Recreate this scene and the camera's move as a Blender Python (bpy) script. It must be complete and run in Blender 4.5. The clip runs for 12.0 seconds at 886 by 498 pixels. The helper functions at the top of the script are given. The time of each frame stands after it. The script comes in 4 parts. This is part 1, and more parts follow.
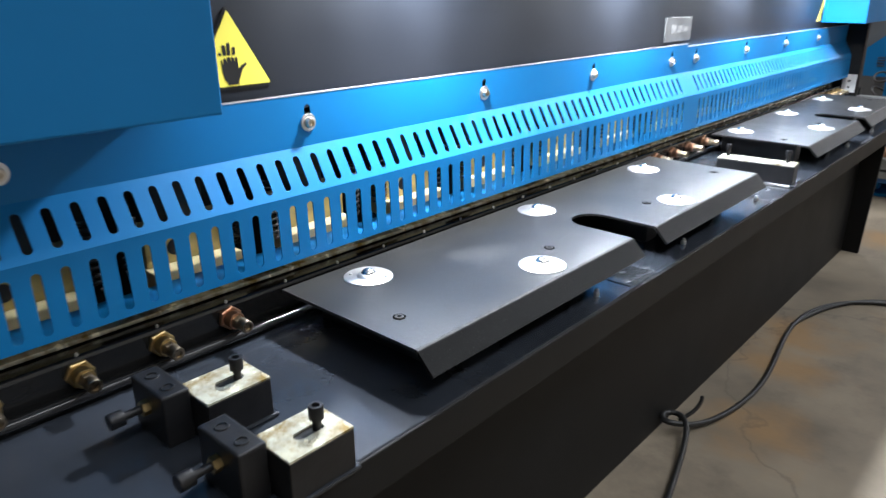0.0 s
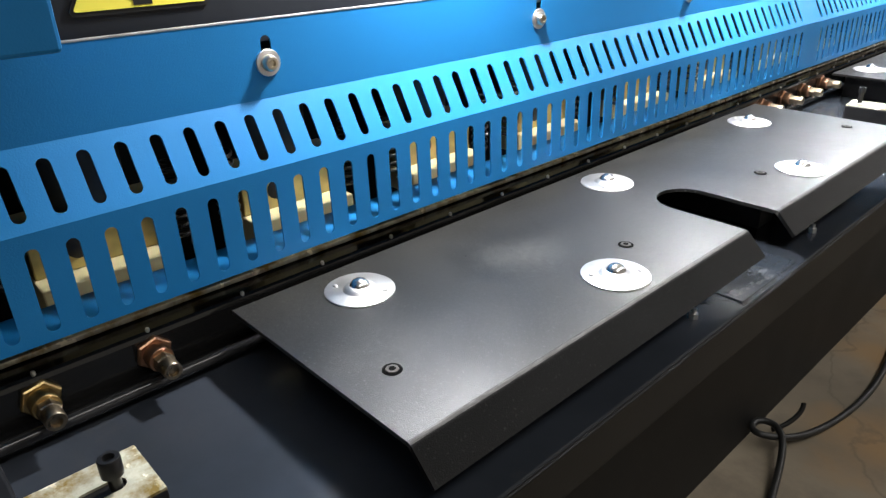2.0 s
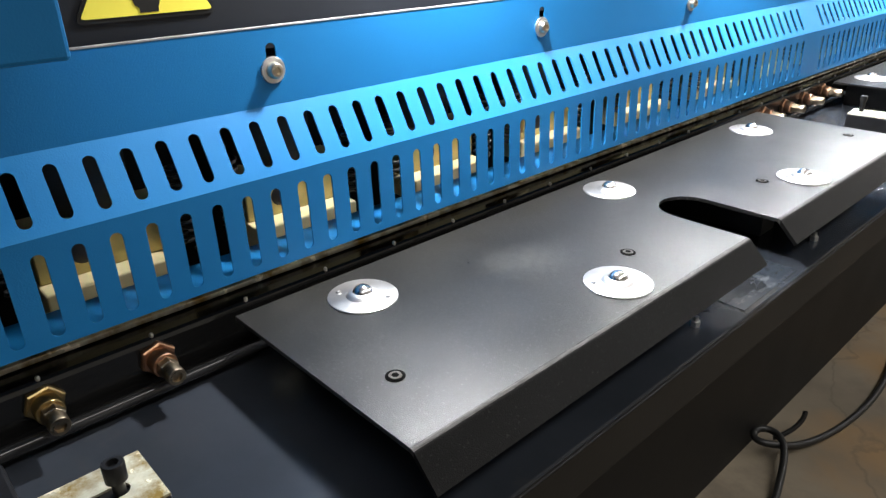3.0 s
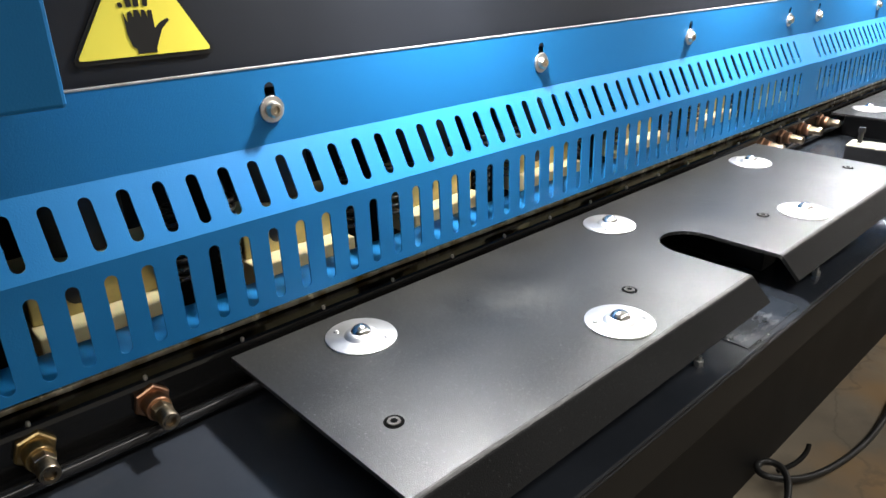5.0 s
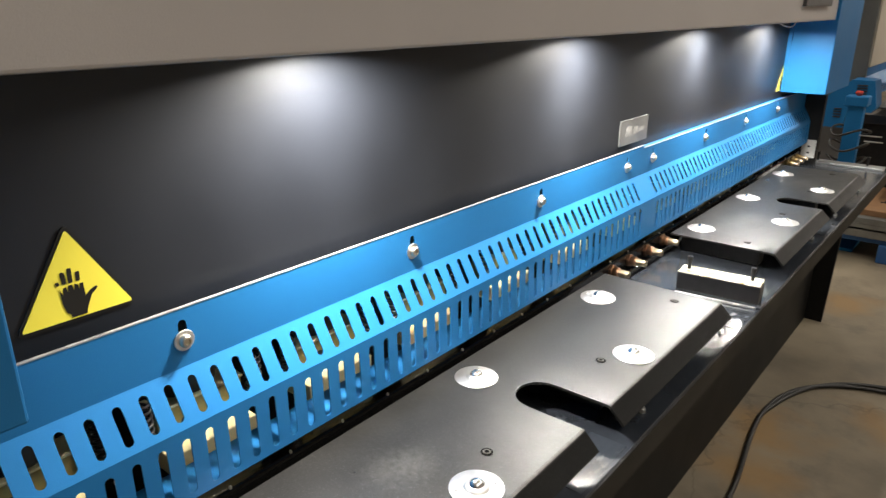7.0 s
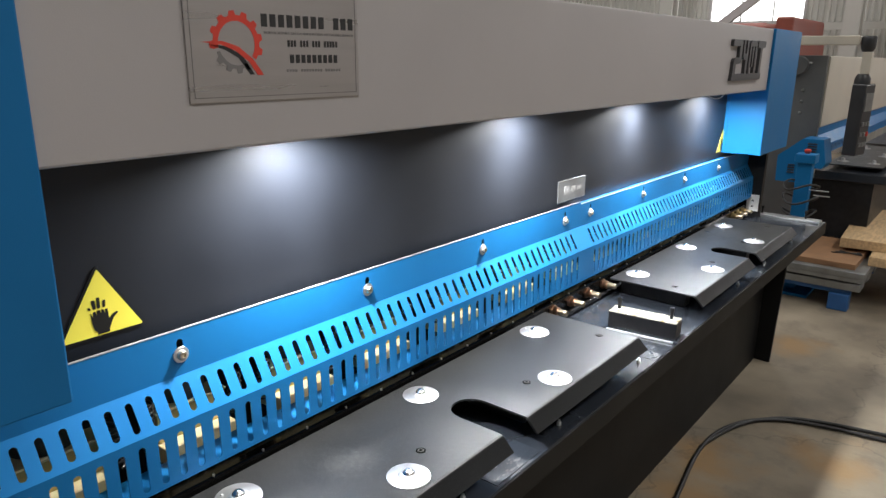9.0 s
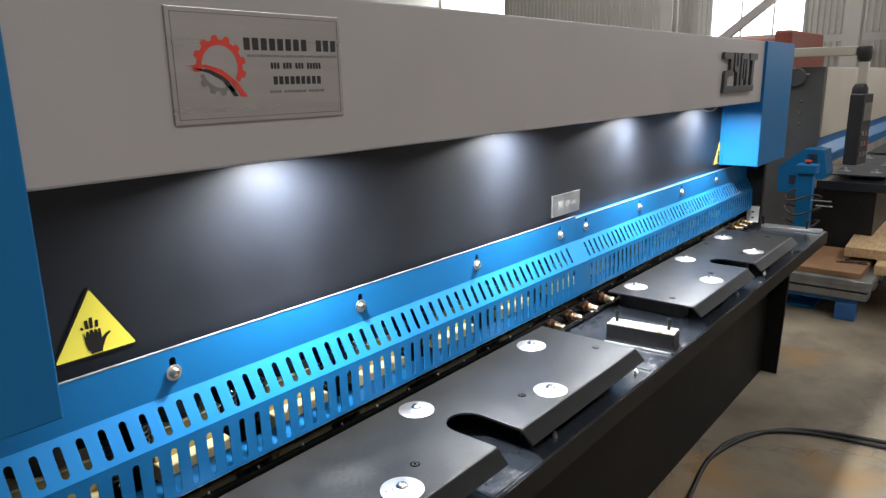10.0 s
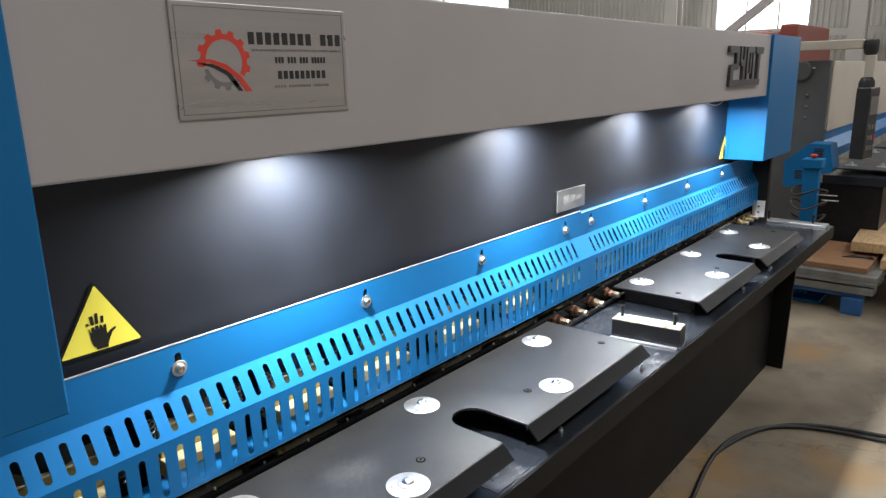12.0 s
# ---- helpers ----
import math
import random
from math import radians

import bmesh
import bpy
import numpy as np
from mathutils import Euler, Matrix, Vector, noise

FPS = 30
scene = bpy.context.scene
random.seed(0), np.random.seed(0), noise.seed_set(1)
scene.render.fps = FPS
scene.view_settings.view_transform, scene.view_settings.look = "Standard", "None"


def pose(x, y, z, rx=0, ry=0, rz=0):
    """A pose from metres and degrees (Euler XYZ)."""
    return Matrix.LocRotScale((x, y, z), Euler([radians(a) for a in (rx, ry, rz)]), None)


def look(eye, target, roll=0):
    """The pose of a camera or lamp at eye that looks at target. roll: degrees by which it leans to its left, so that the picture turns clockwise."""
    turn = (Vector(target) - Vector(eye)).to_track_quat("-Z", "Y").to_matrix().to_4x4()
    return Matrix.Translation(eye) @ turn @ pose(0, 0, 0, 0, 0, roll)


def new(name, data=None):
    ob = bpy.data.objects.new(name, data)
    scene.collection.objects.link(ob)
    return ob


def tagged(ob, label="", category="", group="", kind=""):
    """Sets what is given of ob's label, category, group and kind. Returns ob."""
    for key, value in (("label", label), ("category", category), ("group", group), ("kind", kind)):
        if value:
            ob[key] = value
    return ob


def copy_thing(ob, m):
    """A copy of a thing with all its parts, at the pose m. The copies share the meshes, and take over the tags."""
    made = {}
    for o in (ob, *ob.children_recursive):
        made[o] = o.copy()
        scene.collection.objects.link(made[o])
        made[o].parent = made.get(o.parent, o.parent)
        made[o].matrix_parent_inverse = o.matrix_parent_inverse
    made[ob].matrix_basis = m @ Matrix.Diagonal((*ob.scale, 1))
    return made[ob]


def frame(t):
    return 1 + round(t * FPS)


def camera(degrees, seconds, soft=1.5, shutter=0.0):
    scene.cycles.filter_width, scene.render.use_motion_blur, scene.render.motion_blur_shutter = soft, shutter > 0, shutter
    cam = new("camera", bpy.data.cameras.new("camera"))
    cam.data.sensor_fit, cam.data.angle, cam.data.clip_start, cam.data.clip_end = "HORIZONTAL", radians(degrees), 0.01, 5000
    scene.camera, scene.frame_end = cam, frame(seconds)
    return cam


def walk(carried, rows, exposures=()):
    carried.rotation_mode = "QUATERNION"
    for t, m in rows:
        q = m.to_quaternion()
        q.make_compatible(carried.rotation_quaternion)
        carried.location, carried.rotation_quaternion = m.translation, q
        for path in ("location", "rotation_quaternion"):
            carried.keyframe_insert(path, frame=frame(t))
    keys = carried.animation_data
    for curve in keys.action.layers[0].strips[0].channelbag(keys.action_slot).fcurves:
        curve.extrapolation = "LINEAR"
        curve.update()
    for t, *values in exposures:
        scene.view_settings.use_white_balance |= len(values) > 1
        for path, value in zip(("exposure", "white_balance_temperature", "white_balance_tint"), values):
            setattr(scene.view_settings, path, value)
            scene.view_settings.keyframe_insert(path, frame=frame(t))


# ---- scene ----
cam = camera(65.2, 12.0, soft=1.4, shutter=0.5)
PATH = [
    (0, (0.01, 0.034, 1.236), (-1.248, 1.423, 0.538), -0.2),
    (0.5, (-0.138, 0.184, 1.187), (-1.405, 1.535, 0.432), -0.5),
    (1, (-0.209, 0.279, 1.173), (-1.478, 1.594, 0.362), -1.0),
    (1.5, (-0.211, 0.325, 1.175), (-1.543, 1.546, 0.319), -1.4),
    (2, (-0.211, 0.331, 1.176), (-1.541, 1.552, 0.315), -1.3),
    (2.5, (-0.209, 0.327, 1.178), (-1.544, 1.543, 0.319), -1.2),
    (3, (-0.211, 0.328, 1.178), (-1.548, 1.552, 0.333), -1.1),
    (5, (-0.223, 0.338, 1.191), (-1.576, 1.584, 0.406), -1.0),
    (5.5, (-0.221, 0.341, 1.23), (-1.573, 1.66, 0.574), -0.3),
    (6, (-0.205, 0.324, 1.301), (-1.522, 1.71, 0.713), -0.3),
    (6.5, (-0.162, 0.31, 1.368), (-1.42, 1.746, 0.772), -0.4),
    (7, (-0.12, 0.292, 1.448), (-1.311, 1.756, 0.784), 0.1),
    (7.5, (-0.095, 0.287, 1.484), (-1.245, 1.775, 0.802), 0.1),
    (7.7, (-0.087, 0.275, 1.499), (-1.222, 1.778, 0.827), 0.3),
    (9.3, (0.162, 0.132, 1.529), (-1.071, 1.622, 1.019), -0.0),
    (9.5, (0.17, 0.135, 1.522), (-1.071, 1.623, 1.028), -0.7),
    (10, (0.174, 0.149, 1.518), (-1.062, 1.648, 1.044), -1.1),
    (10.5, (0.181, 0.148, 1.518), (-1.055, 1.649, 1.052), -1.5),
    (11, (0.179, 0.147, 1.516), (-1.063, 1.644, 1.053), -1.6),
    (11.5, (0.175, 0.148, 1.516), (-1.068, 1.641, 1.043), -1.6),
    (12, (0.169, 0.151, 1.516), (-1.074, 1.64, 1.03), -1.3),
]
walk(cam, [(t, look(eye, target, roll)) for t, eye, target, roll in PATH],
     [(0, 0.48, 5900, 10), (0.6, 0.2, 6100, 10), (1.5, 0.0, 6450, 10), (5.0, 0.0, 6600, 10), (6.5, 0.0, 7250, 10), (7.7, 0.0, 7150, 10),
      (9.3, 0.02, 6300, 10), (12.0, 0.02, 6300, 10)])

# ---- light ----
world = bpy.data.worlds.new("world")
scene.world = world
world.use_nodes = True
wn = world.node_tree.nodes
sky = wn.new("ShaderNodeTexSky")
sky.sky_type, sky.sun_disc = "NISHITA", False
sky.sun_elevation, sky.sun_rotation = radians(50), radians(-30)
world.node_tree.links.new(sky.outputs[0], wn["Background"].inputs[0])
wn["Background"].inputs[1].default_value = 0.12


def area_lamp(name, m, sx, sy, watts, colour=(1, 1, 1), shape="RECTANGLE", spread=180):
    lamp = bpy.data.lights.new(name, "AREA")
    lamp.shape, lamp.size, lamp.size_y, lamp.energy, lamp.color = shape, sx, sy, watts, colour
    lamp.spread = radians(spread)
    ob = new(name, lamp)
    ob.matrix_world = m
    return ob


# added fill lamps that light the hall from openings in the unseen roof
ROOF = 7.0
FILL_STRIPS = [(2.4, 4.2, -3.0, 14.0), (-5.6, -3.8, -3.0, 14.0)]
for x0, x1, y0, y1 in FILL_STRIPS:
    area_lamp("hall_fill", pose((x0 + x1) / 2, (y0 + y1) / 2, ROOF + 0.1), x1 - x0, y1 - y0, 515 if x0 > 0 else 620, (1.0, 0.97, 0.91))
LAMP_Y = (0.965, 1.735, 2.50, 3.21)
for y in LAMP_Y:
    area_lamp("led_glow", pose(-0.811, y, 1.391), 0.07, 0.07, 12.0, (0.99, 0.99, 1.0), "DISK", 165)

# ---- materials ----


def material(name, colour, rough=0.5, metal=0.0, vary=0.15, scale=8.0, bump=0.0, bump_scale=200.0, second=None,
             second_scale=3.0, second_amount=0.5, coat=0.0, rough_vary=0.1, stretch=(1, 1, 1), edge=0.5, specks=None):
    """A principled material with variation at two scales and a fine relief."""
    m = bpy.data.materials.new(name)
    m.use_nodes = True
    n, l = m.node_tree.nodes, m.node_tree.links
    p = n["Principled BSDF"]
    p.inputs["Metallic"].default_value = metal
    p.inputs["Coat Weight"].default_value = coat
    p.inputs["Coat Roughness"].default_value = 0.15
    co = n.new("ShaderNodeTexCoord")
    mp = n.new("ShaderNodeMapping")
    mp.inputs["Scale"].default_value = stretch
    l.new(co.outputs["Object"], mp.inputs[0])
    big = n.new("ShaderNodeTexNoise")
    big.inputs["Scale"].default_value, big.inputs["Detail"].default_value = scale, 6
    l.new(mp.outputs[0], big.inputs[0])
    ramp = n.new("ShaderNodeValToRGB")
    ramp.color_ramp.elements[0].position, ramp.color_ramp.elements[1].position = 0.3, 0.7
    ramp.color_ramp.elements[0].color = (*[c * (1 - vary) for c in colour], 1)
    ramp.color_ramp.elements[1].color = (*[min(1, c * (1 + vary)) for c in colour], 1)
    l.new(big.outputs[0], ramp.inputs[0])
    out = ramp.outputs[0]
    if second:
        patch = n.new("ShaderNodeTexNoise")
        patch.inputs["Scale"].default_value, patch.inputs["Detail"].default_value = second_scale, 8
        patch.inputs["Roughness"].default_value = 0.65
        l.new(mp.outputs[0], patch.inputs[0])
        r2 = n.new("ShaderNodeValToRGB")
        r2.color_ramp.elements[0].position, r2.color_ramp.elements[1].position = edge, edge + 0.16
        r2.color_ramp.elements[0].color, r2.color_ramp.elements[1].color = (0, 0, 0, 1), (second_amount,) * 3 + (1,)
        l.new(patch.outputs[0], r2.inputs[0])
        mix = n.new("ShaderNodeMix")
        mix.data_type = "RGBA"
        l.new(r2.outputs[0], mix.inputs["Factor"])
        l.new(out, mix.inputs[6])
        mix.inputs[7].default_value = (*second, 1)
        out = mix.outputs[2]
    if specks:
        dots = n.new("ShaderNodeTexNoise")
        dots.inputs["Scale"].default_value, dots.inputs["Detail"].default_value = 330, 2
        l.new(mp.outputs[0], dots.inputs[0])
        r3 = n.new("ShaderNodeMapRange")
        r3.inputs["From Min"].default_value, r3.inputs["From Max"].default_value = 0.62, 0.72
        r3.inputs["To Max"].default_value = 0.25
        l.new(dots.outputs[0], r3.inputs["Value"])
        mix = n.new("ShaderNodeMix")
        mix.data_type = "RGBA"
        l.new(r3.outputs[0], mix.inputs["Factor"])
        l.new(out, mix.inputs[6])
        mix.inputs[7].default_value = (*specks, 1)
        out = mix.outputs[2]
    l.new(out, p.inputs["Base Color"])
    fine = n.new("ShaderNodeTexNoise")
    fine.inputs["Scale"].default_value, fine.inputs["Detail"].default_value = bump_scale, 3
    l.new(mp.outputs[0], fine.inputs[0])
    rr = n.new("ShaderNodeMapRange")
    rr.inputs["To Min"].default_value, rr.inputs["To Max"].default_value = max(0.02, rough - rough_vary), min(1, rough + rough_vary)
    l.new(big.outputs[0], rr.inputs["Value"])
    l.new(rr.outputs[0], p.inputs["Roughness"])
    if bump:
        b = n.new("ShaderNodeBump")
        b.inputs["Strength"].default_value, b.inputs["Distance"].default_value = bump, 0.001
        l.new(fine.outputs[0], b.inputs["Height"])
        l.new(b.outputs[0], p.inputs["Normal"])
    return m


def glow(name, colour, strength):
    m = bpy.data.materials.new(name)
    m.use_nodes = True
    p = m.node_tree.nodes["Principled BSDF"]
    p.inputs["Base Color"].default_value = (*colour, 1)
    p.inputs["Emission Color"].default_value = (*colour, 1)
    p.inputs["Emission Strength"].default_value = strength
    return m


BLUE = material("blue_paint", (0.0105, 0.152, 0.38), 0.45, vary=0.05, scale=5, bump=0.15, bump_scale=600)
BLUE.node_tree.nodes["Principled BSDF"].inputs["Specular IOR Level"].default_value = 0.22
BOARD = material("black_board", (0.0135, 0.0157, 0.0205), 0.42, vary=0.2, scale=4, bump=0.12, bump_scale=700)
BOARD.node_tree.nodes["Principled BSDF"].inputs["Specular IOR Level"].default_value = 0.35
PLATE = material("dark_plate", (0.0145, 0.0143, 0.0137), 0.31, vary=0.2, scale=14, bump=0.35, bump_scale=800, specks=(0.38, 0.38, 0.37), rough_vary=0.08)
PLATE.node_tree.nodes["Principled BSDF"].inputs["Specular IOR Level"].default_value = 0.55
# Darker copy of the plate paint: the shade on the fold is in its colour.
FOLD = material("shaded_worn_fold", (0.005, 0.005, 0.005), 0.46, vary=0.2, scale=14, bump=0.3, bump_scale=800, specks=(0.06, 0.06, 0.058), rough_vary=0.08)


def worn_glint_edge(mat, x0, x1, colour):
    """Paints the lamp glint and rubbed bare metal along a bend that runs in y between x0 and x1."""
    n, l = mat.node_tree.nodes, mat.node_tree.links
    p = n["Principled BSDF"]
    out = p.inputs["Base Color"].links[0].from_socket
    co, split = n.new("ShaderNodeTexCoord"), n.new("ShaderNodeSeparateXYZ")
    l.new(co.outputs["Object"], split.inputs[0])
    rag, mp = n.new("ShaderNodeTexNoise"), n.new("ShaderNodeMapping")
    mp.inputs["Scale"].default_value = (3, 0.25, 3)
    l.new(co.outputs["Object"], mp.inputs[0])
    l.new(mp.outputs[0], rag.inputs[0])
    rag.inputs["Scale"].default_value, rag.inputs["Detail"].default_value = 260, 6
    band = n.new("ShaderNodeMath")
    band.operation = "COMPARE"
    band.inputs[1].default_value, band.inputs[2].default_value = (x0 + x1) / 2, abs(x1 - x0) / 2
    l.new(split.outputs["X"], band.inputs[0])
    r = n.new("ShaderNodeMapRange")
    r.inputs["From Min"].default_value, r.inputs["From Max"].default_value = 0.15, 0.85
    r.inputs["To Max"].default_value = 0.45
    l.new(rag.outputs[0], r.inputs["Value"])
    both = n.new("ShaderNodeMath")
    both.operation = "MULTIPLY"
    l.new(band.outputs[0], both.inputs[0])
    l.new(r.outputs[0], both.inputs[1])
    mix = n.new("ShaderNodeMix")
    mix.data_type = "RGBA"
    l.new(both.outputs[0], mix.inputs["Factor"])
    l.new(out, mix.inputs[6])
    mix.inputs[7].default_value = (*colour, 1)
    l.new(mix.outputs[2], p.inputs["Base Color"])


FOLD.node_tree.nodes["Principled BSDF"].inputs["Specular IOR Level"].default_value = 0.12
worn_glint_edge(FOLD, -0.5515, -0.5475, (0.30, 0.29, 0.28))
BED = material("bed_paint", (0.029, 0.034, 0.043), 0.2, vary=0.3, scale=5, bump=0.15, bump_scale=60,
               second=(0.05, 0.05, 0.045), second_scale=12, second_amount=0.4, edge=0.6)
GREY = material("grey_paint", (0.425, 0.40, 0.40), 0.5, vary=0.04, scale=3, bump=0.15, bump_scale=500)
STEEL = material("zinc_steel", (0.70, 0.70, 0.70), 0.42, 1.0, vary=0.1, scale=60, bump=0.1)
CHROME = material("ball_chrome", (0.72, 0.72, 0.72), 0.2, 1.0, vary=0.02, rough_vary=0.02)
BRASS = material("brass", (0.45, 0.33, 0.15), 0.36, 1.0, vary=0.25, scale=60, bump=0.2)
COPPER = material("copper", (0.46, 0.26, 0.16), 0.38, 1.0, vary=0.2, scale=60, bump=0.2)
BLACK = material("black_oxide", (0.012, 0.012, 0.013), 0.4, vary=0.3, scale=30, bump=0.2)
BOLT = material("bolt_steel", (0.66, 0.6, 0.5), 0.3, 1.0, vary=0.2, scale=80)
BLACK.node_tree.nodes["Principled BSDF"].inputs["Specular IOR Level"].default_value = 0.3
RAW = material("machined_steel", (0.76, 0.72, 0.56), 0.25, 0.4, vary=0.35, scale=45, bump=0.2, bump_scale=300,
               second=(0.30, 0.19, 0.03), second_scale=30, second_amount=0.95, edge=0.47)
APRON = material("black_paint", (0.008, 0.008, 0.008), 0.55, vary=0.25, scale=4, bump=0.15, bump_scale=200)
APRON.node_tree.nodes["Principled BSDF"].inputs["Specular IOR Level"].default_value = 0.2
OILBLACK = material("oily_black", (0.012, 0.012, 0.012), 0.16, vary=0.3, scale=8, bump=0.5, bump_scale=45, stretch=(1, 0.3, 1))
PIPEBLACK = material("glossy_black", (0.02, 0.02, 0.021), 0.09, vary=0.3, scale=8, bump=0.35, bump_scale=60, stretch=(1, 0.3, 1))
BRONZE = material("bronze_nozzle", (0.38, 0.31, 0.22), 0.3, 1.0, vary=0.3, scale=90, bump=0.2)
SCUFF = material("scuffed_paint", (0.033, 0.040, 0.051), 0.2, 0.0, vary=0.3, scale=20, bump=0.4, bump_scale=150,
                 second=(0.38, 0.39, 0.40), second_scale=38, second_amount=0.45, edge=0.55, stretch=(1, 0.4, 1))
VOID = material("hole_shade", (0.002, 0.002, 0.002), 0.9)
VOID.node_tree.nodes["Principled BSDF"].inputs["Specular IOR Level"].default_value = 0.05
# Paler than the foot blocks: LED light from above is put into this colour.
LEDGE = material("lit_foot", (0.64, 0.57, 0.33), 0.35, 0.2, vary=0.1, scale=30)
EDGE = material("lit_edge", (0.42, 0.43, 0.44), 0.35, 0.5, vary=0.25, scale=40)
YELLOW = material("yellow_sign", (0.86, 0.73, 0.08), 0.45, vary=0.04)
SIGNBLACK = material("sign_black", (0.008, 0.008, 0.008), 0.4)
FOOT = material("foot_yellow", (0.30, 0.235, 0.08), 0.4, 0.2, vary=0.3, scale=30)
HOUSING = material("oily_housing", (0.055, 0.049, 0.041), 0.4, 0.3, vary=0.4, scale=25)
SPRING = material("spring_black", (0.03, 0.03, 0.03), 0.3, 0.6, vary=0.2, scale=60)
PLATEMETAL = material("brushed_plate", (0.47, 0.445, 0.445), 0.30, 0.9, vary=0.06, scale=40, bump=0.15, bump_scale=300, stretch=(1, 0.05, 1))
FOOTMARK = material("worn_print", (0.38, 0.38, 0.37), 0.55, 0.3, vary=0.3, scale=60)
LOGO = material("logo_grey", (0.07, 0.07, 0.075), 0.5, 0.3)
INK = material("ink", (0.02, 0.02, 0.022), 0.5)
FAINT = material("faint_ink", (0.2, 0.19, 0.19), 0.5)
RED = material("red_print", (0.62, 0.05, 0.03), 0.5)
CONCRETE = material("concrete", (0.225, 0.187, 0.135), 0.6, vary=0.38, scale=2.2, bump=0.4, bump_scale=60,
                    second=(0.13, 0.105, 0.08), second_scale=4, second_amount=0.6, edge=0.5)


def stain(mat, spots, colour, radius, amount=0.75, grain=6, cracks=True):
    """Stains with ragged outlines and, on a floor, fine cracks."""
    n, l = mat.node_tree.nodes, mat.node_tree.links
    p = n["Principled BSDF"]
    out = p.inputs["Base Color"].links[0].from_socket
    co = n.new("ShaderNodeTexCoord")
    rag = n.new("ShaderNodeTexNoise")
    rag.inputs["Scale"].default_value, rag.inputs["Detail"].default_value = grain, 8
    l.new(co.outputs["Object"], rag.inputs[0])
    for spot in spots:
        d = n.new("ShaderNodeVectorMath")
        d.operation = "DISTANCE"
        l.new(co.outputs["Object"], d.inputs[0])
        d.inputs[1].default_value = spot
        add = n.new("ShaderNodeMath")
        add.operation = "MULTIPLY_ADD"
        l.new(rag.outputs[0], add.inputs[0])
        add.inputs[1].default_value = radius * 2.2
        l.new(d.outputs["Value"], add.inputs[2])
        r = n.new("ShaderNodeMapRange")
        r.inputs["From Min"].default_value, r.inputs["From Max"].default_value = radius * 1.2, radius * 2.1
        r.inputs["To Min"].default_value, r.inputs["To Max"].default_value = amount, 0.0
        l.new(add.outputs[0], r.inputs["Value"])
        mix = n.new("ShaderNodeMix")
        mix.data_type = "RGBA"
        l.new(r.outputs[0], mix.inputs["Factor"])
        l.new(out, mix.inputs[6])
        mix.inputs[7].default_value = (*colour, 1)
        out = mix.outputs[2]
    if not cracks:
        l.new(out, p.inputs["Base Color"])
        return
    warp = n.new("ShaderNodeMix")
    warp.data_type = "RGBA"
    warp.inputs["Factor"].default_value = 0.25
    l.new(co.outputs["Object"], warp.inputs[6])
    l.new(rag.outputs["Color"], warp.inputs[7])
    crack = n.new("ShaderNodeTexVoronoi")
    crack.feature = "DISTANCE_TO_EDGE"
    crack.inputs["Scale"].default_value = 0.7
    l.new(warp.outputs[2], crack.inputs["Vector"])
    r = n.new("ShaderNodeMapRange")
    r.inputs["From Min"].default_value, r.inputs["From Max"].default_value = 0.0, 0.006
    r.inputs["To Min"].default_value, r.inputs["To Max"].default_value = 0.35, 0.0
    l.new(crack.outputs["Distance"], r.inputs["Value"])
    mix = n.new("ShaderNodeMix")
    mix.data_type = "RGBA"
    l.new(r.outputs[0], mix.inputs["Factor"])
    l.new(out, mix.inputs[6])
    mix.inputs[7].default_value = (0.06, 0.05, 0.04, 1)
    l.new(mix.outputs[2], p.inputs["Base Color"])


stain(CONCRETE, [(-0.58, 4.15, 0), (-0.57, 2.70, 0), (-0.56, 2.42, 0), (-0.47, 1.95, 0), (-0.2, 3.0, 0)], (0.31, 0.185, 0.075), 0.2, 0.75)
stain(PLATE, [(-0.70, 0.945, 0.8), (-0.72, 0.905, 0.8)], (0.09, 0.088, 0.082), 0.05, 0.30, 90, False)
stain(PLATE, [(-0.66, 0.70, 0.8), (-0.62, 1.12, 0.8), (-0.74, 1.46, 0.8), (-0.66, 2.5, 0.8), (-0.70, 3.2, 0.8)], (0.045, 0.045, 0.043), 0.09, 0.3, 45, False)
RUBBER = material("rubber", (0.015, 0.015, 0.015), 0.45, vary=0.3, scale=20)
WALLM = material("wall_sheet", (0.50, 0.49, 0.455), 0.6, vary=0.08, scale=1.5)
WALLPALE = material("pale_sheet", (0.6, 0.58, 0.55), 0.6, vary=0.06, scale=1.2)
WALLDARK = material("wall_plain", (0.11, 0.107, 0.10), 0.7, vary=0.1, scale=1.0)
REDM = material("red_machine", (0.24, 0.055, 0.035), 0.5, vary=0.15, scale=3)
CREAM = material("cream_paint", (0.56, 0.52, 0.44), 0.5, vary=0.06, scale=3)
WOOD = material("pine", (0.5, 0.34, 0.18), 0.6, vary=0.25, scale=10, bump=0.3, stretch=(6, 1, 6))
BROWN = material("hardboard", (0.26, 0.14, 0.07), 0.6, vary=0.2, scale=10)
PALBLUE = material("pallet_blue", (0.03, 0.12, 0.33), 0.5, vary=0.15)
SIDEGREY = material("side_grey", (0.115, 0.12, 0.122), 0.45, vary=0.15, scale=4)
DARKMETAL = material("dark_metal", (0.03, 0.031, 0.034), 0.4, vary=0.2)
GALV = material("galvanised", (0.3, 0.31, 0.31), 0.4, 0.7, vary=0.2, scale=12)
WHITE = material("white_label", (0.75, 0.75, 0.73), 0.5)
LED = glow("led_lens", (0.93, 0.97, 1.0), 14)
DAY = glow("daylight", (1.0, 0.99, 0.97), 4.0)

# ---- building helpers ----


